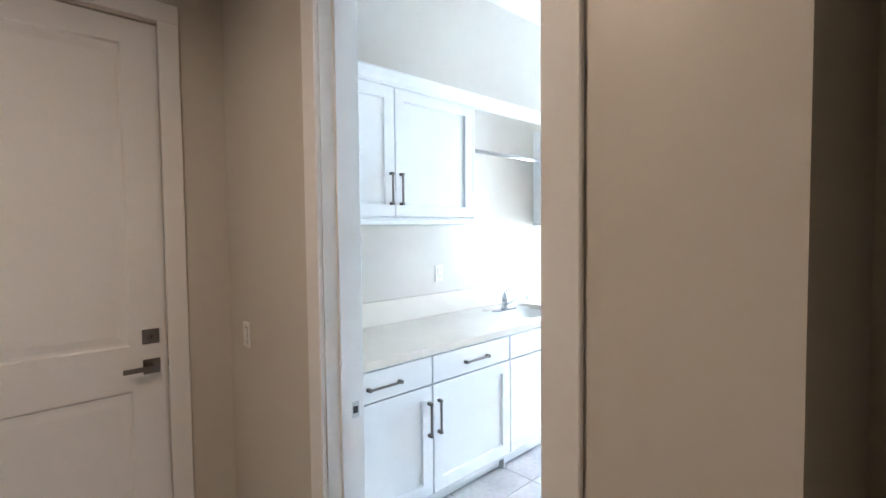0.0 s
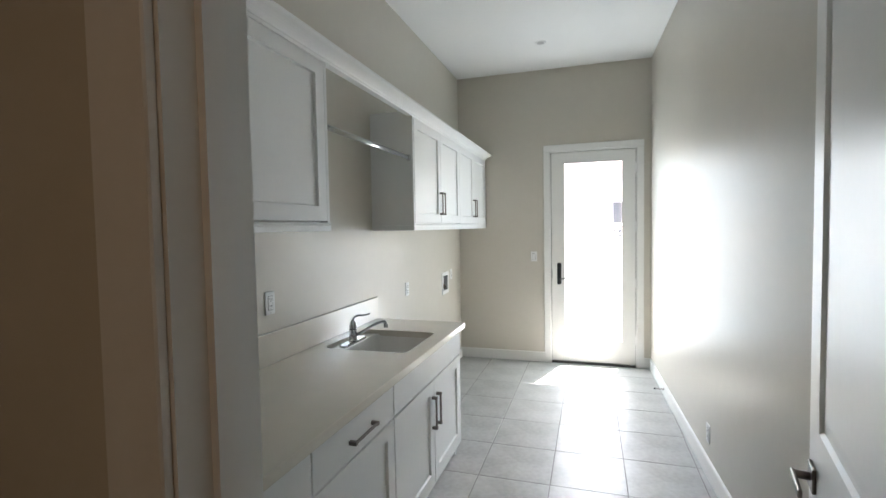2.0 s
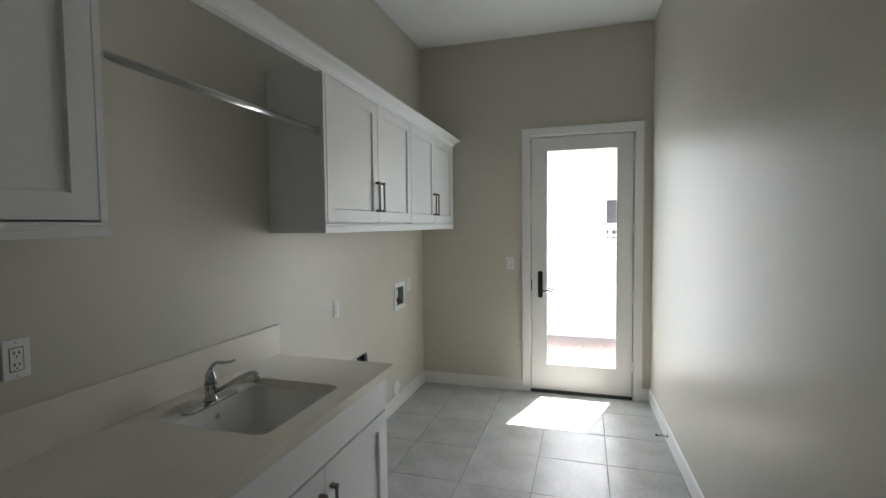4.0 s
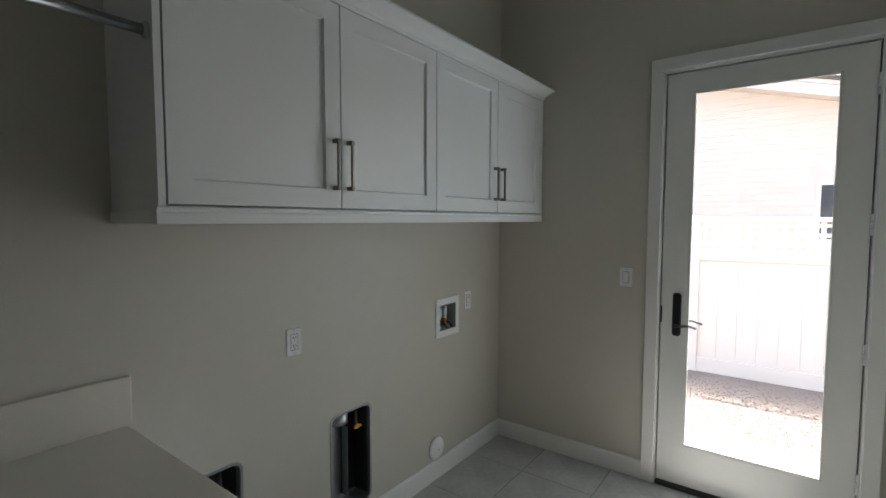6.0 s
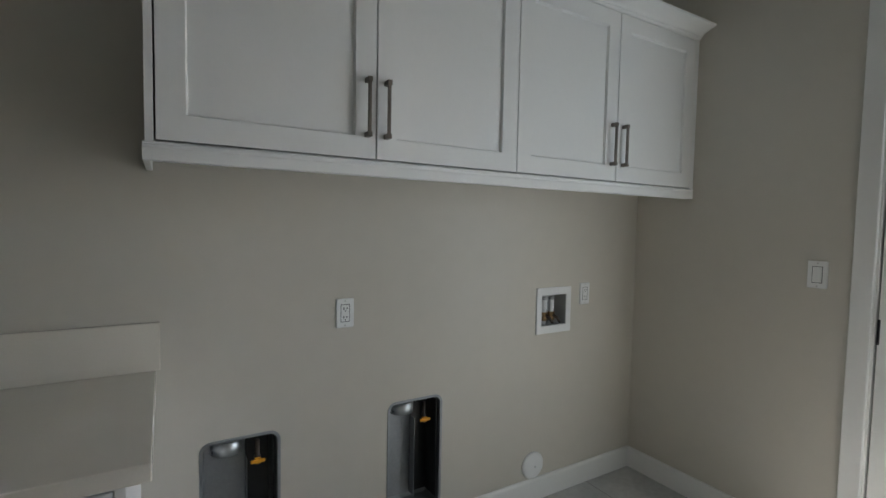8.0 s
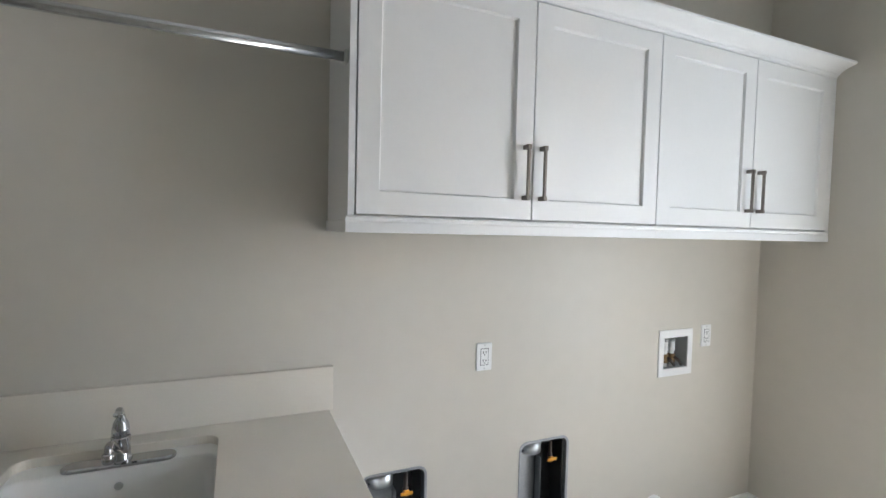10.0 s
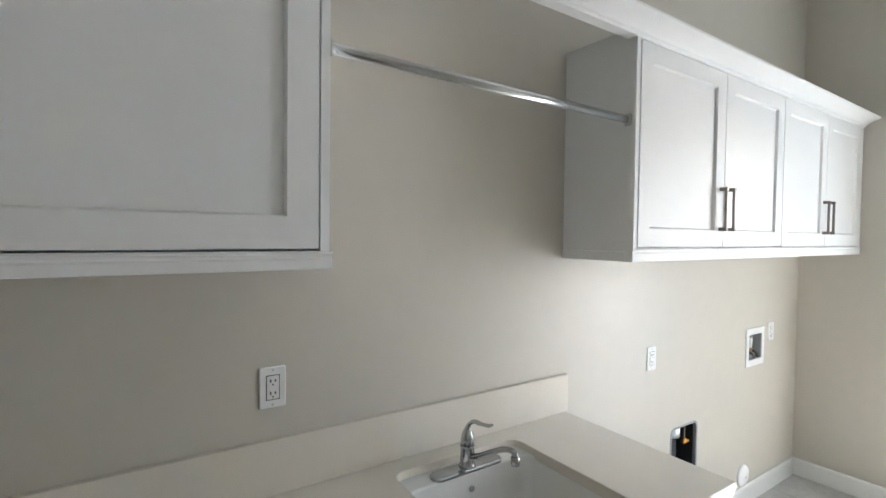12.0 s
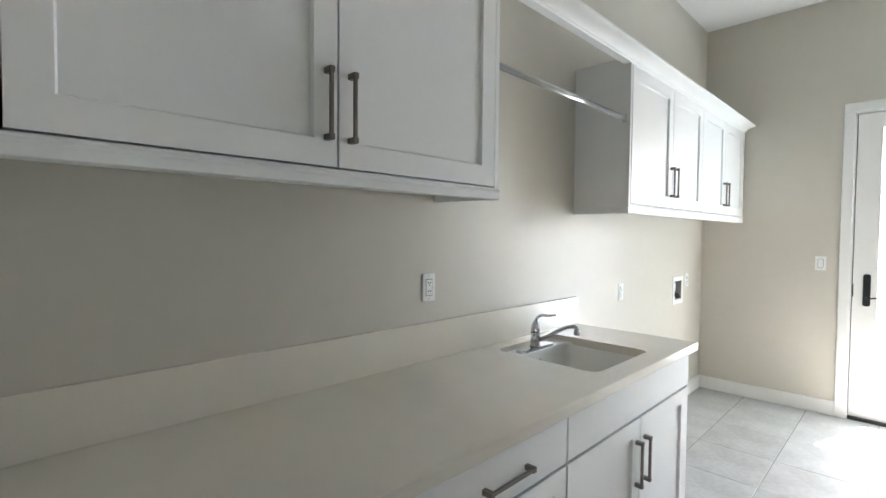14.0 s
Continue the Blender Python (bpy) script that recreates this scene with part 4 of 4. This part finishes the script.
part("ridge_cap", box(HX0, RIDGE_Y - 0.02, RIDGE_Z - 0.04, HX1, RIDGE_Y + 0.12, RIDGE_Z + 0.14, 0.02), RIDGE, roof, "grey ridge cap")
part("rake_board", sheared(HY - 0.35, HY - 0.32, 0.0, 0.165), VINYL, house, "white rake board")
part("drip_board", sheared(HY - 0.37, HY - 0.32, 0.17, 0.235), VINYL, house, "white drip board")
bm = bmesh.new()
bm.faces.new([bm.verts.new((x, y, rake(x) + 0.002)) for x, y in ((HX0, HY - 0.32), (HX1, HY - 0.32), (HX1, HY + 0.2), (HX0, HY + 0.2))])
part("soffit", bm, VINYL, house)
dormer = part("dormer", box(0.16, 15.0, 3.6, 2.4, 16.0, 4.28), MORTAR, house, "pale dormer wall on the roof")
part("dormer_roof", box(0.06, 14.9, 4.284, 2.5, 16.1, 4.35, 0.01), RIDGE, dormer, "grey dormer roof edge")

win = part("window", boxes([(WX0, HY - 0.006, WZ0, WX0 + 0.05, HY + 0.06, WZ1), (WX1 - 0.05, HY - 0.006, WZ0, WX1, HY + 0.06, WZ1), (WX0 + 0.05, HY - 0.006, WZ0, WX1 - 0.05, HY + 0.06, WZ0 + 0.05), (WX0 + 0.05, HY - 0.006, WZ1 - 0.03, WX1 - 0.05, HY + 0.06, WZ1)]), VINYL, house)
part("window_pane", box(WX0 + 0.05, HY + 0.02, WZ0 + 0.05, WX1 - 0.05, HY + 0.03, WZ1 - 0.03), DARKGLASS, win)


def brick_mesh(name, w, h):
    """A brick front about its own middle, its arrises eased."""
    return mesh_of(name, loft([[(sx * (w / 2 - q), y, sz * (h / 2 - q)) for sx, sz in ((-1, -1), (1, -1), (1, 1), (-1, 1))] for y, q in ((0.011, 0), (0.004, 0), (0.001, 0.003))], False, True), BRICK)


BL, BH = 0.30, 0.103
whole = brick_mesh("brick", BL - 0.012, BH - 0.012)
soldier = brick_mesh("lintel_brick", 0.088, 0.205)
lintel = part("lintel", box(WX0 - 0.14, HY - 0.001, WZ1 + 0.004, WX1 + 0.14, HY + 0.01, WZ1 + 0.211), MORTAR, house, "upright brick lintel over the window")
x = WX0 - 0.095
while x < WX1 + 0.10:
    ob = new("brick", soldier)
    ob.parent, ob.location = lintel, (x, HY - 0.002, WZ1 + 0.1075)
    x += 0.098
rest = bmesh.new()
row, count, z = 0, 0, GZ + BH / 2 + 0.04
while z < rake(HX0):
    x = HX0 + BL / 2 + (BL / 2 if row % 2 else 0)
    while x + BL / 2 < HX1:
        clear = not (x + BL / 2 > WX0 and x - BL / 2 < WX1 and WZ0 - BH / 2 < z < WZ1 + BH / 2)
        clear = clear and not (x + BL / 2 > WX0 - 0.14 and x - BL / 2 < WX1 + 0.14 and WZ1 - 0.04 < z < WZ1 + 0.26)
        if clear and z + BH / 2 < rake(x + BL / 2) - 0.004:
            if -2.6 < x < 0.25 and z > 1.75 and count < 290:
                ob = new("brick", whole)
                ob.parent, ob.location = house_wall, (x, HY + 0.004, z)
                count += 1
            else:
                w, h = BL / 2 - 0.006, BH / 2 - 0.006
                merge(rest, loft([[(x + sx * (w - q), HY + 0.004 + y, z + sz * (h - q)) for sx, sz in ((-1, -1), (1, -1), (1, 1), (-1, 1))] for y, q in ((0.011, 0), (0.004, 0), (0.001, 0.003))], False, True))
        x += BL
    z += BH
    row += 1
tagged(part("brickwork", rest, BRICK, house_wall), "pale bricks lower and farther along the wall", kind="stuff")

# ---------- floor and its tiles ----------
PX, PY, OX, OY, GAP = 0.4535, 0.467, -0.478, 4.125, 0.004
floor = setting("floor", boxes([(-2.25, -2.75, -0.2, 1.75, 3.55, -0.002), (-2.25, 3.55, -0.2, 0.35, YF + 0.001, -0.002)]), GROUT, "grey grout bed under the floor tiles", "floor")
shared = {}
stuff = []
for i in range(-5, 6):
    for j in range(-16, 6):
        x0, x1, y0, y1 = OX + i * PX + GAP / 2, OX + (i + 1) * PX - GAP / 2, OY + j * PY + GAP / 2, OY + (j + 1) * PY - GAP / 2
        x0, x1, y0, y1 = max(x0, XL), min(x1, 1.6), max(y0, -2.6), min(y1, YF - 0.001)
        if x1 - x0 < 0.02 or y1 - y0 < 0.02:
            continue
        if y1 < YH or x0 > 0.12:
            stuff.append((x0, y0, -0.002, x1, y1, 0.0))
            continue
        w, d = round(x1 - x0, 4), round(y1 - y0, 4)
        if (w, d) not in shared:
            bm = bmesh.new()
            lo, mid, top = ([bm.verts.new((sx * (w / 2 - s), sy * (d / 2 - s), z)) for sx, sy in ((-1, -1), (1, -1), (1, 1), (-1, 1))] for z, s in ((-0.004, 0), (-0.0012, 0), (0.0, 0.0015)))
            for a, b in ((lo, mid), (mid, top)):
                for k in range(4):
                    bm.faces.new((a[k], a[(k + 1) % 4], b[(k + 1) % 4], b[k]))
            bm.faces.new(top)
            shared[w, d] = mesh_of("floor_tile", bm, TILE)
        ob = new("floor_tile", shared[w, d])
        ob.parent = floor
        ob.location = ((x0 + x1) / 2, (y0 + y1) / 2, 0)
tagged(part("hall_tiles", boxes(stuff), TILE, floor), "light grey floor tiles of the hall", kind="stuff")
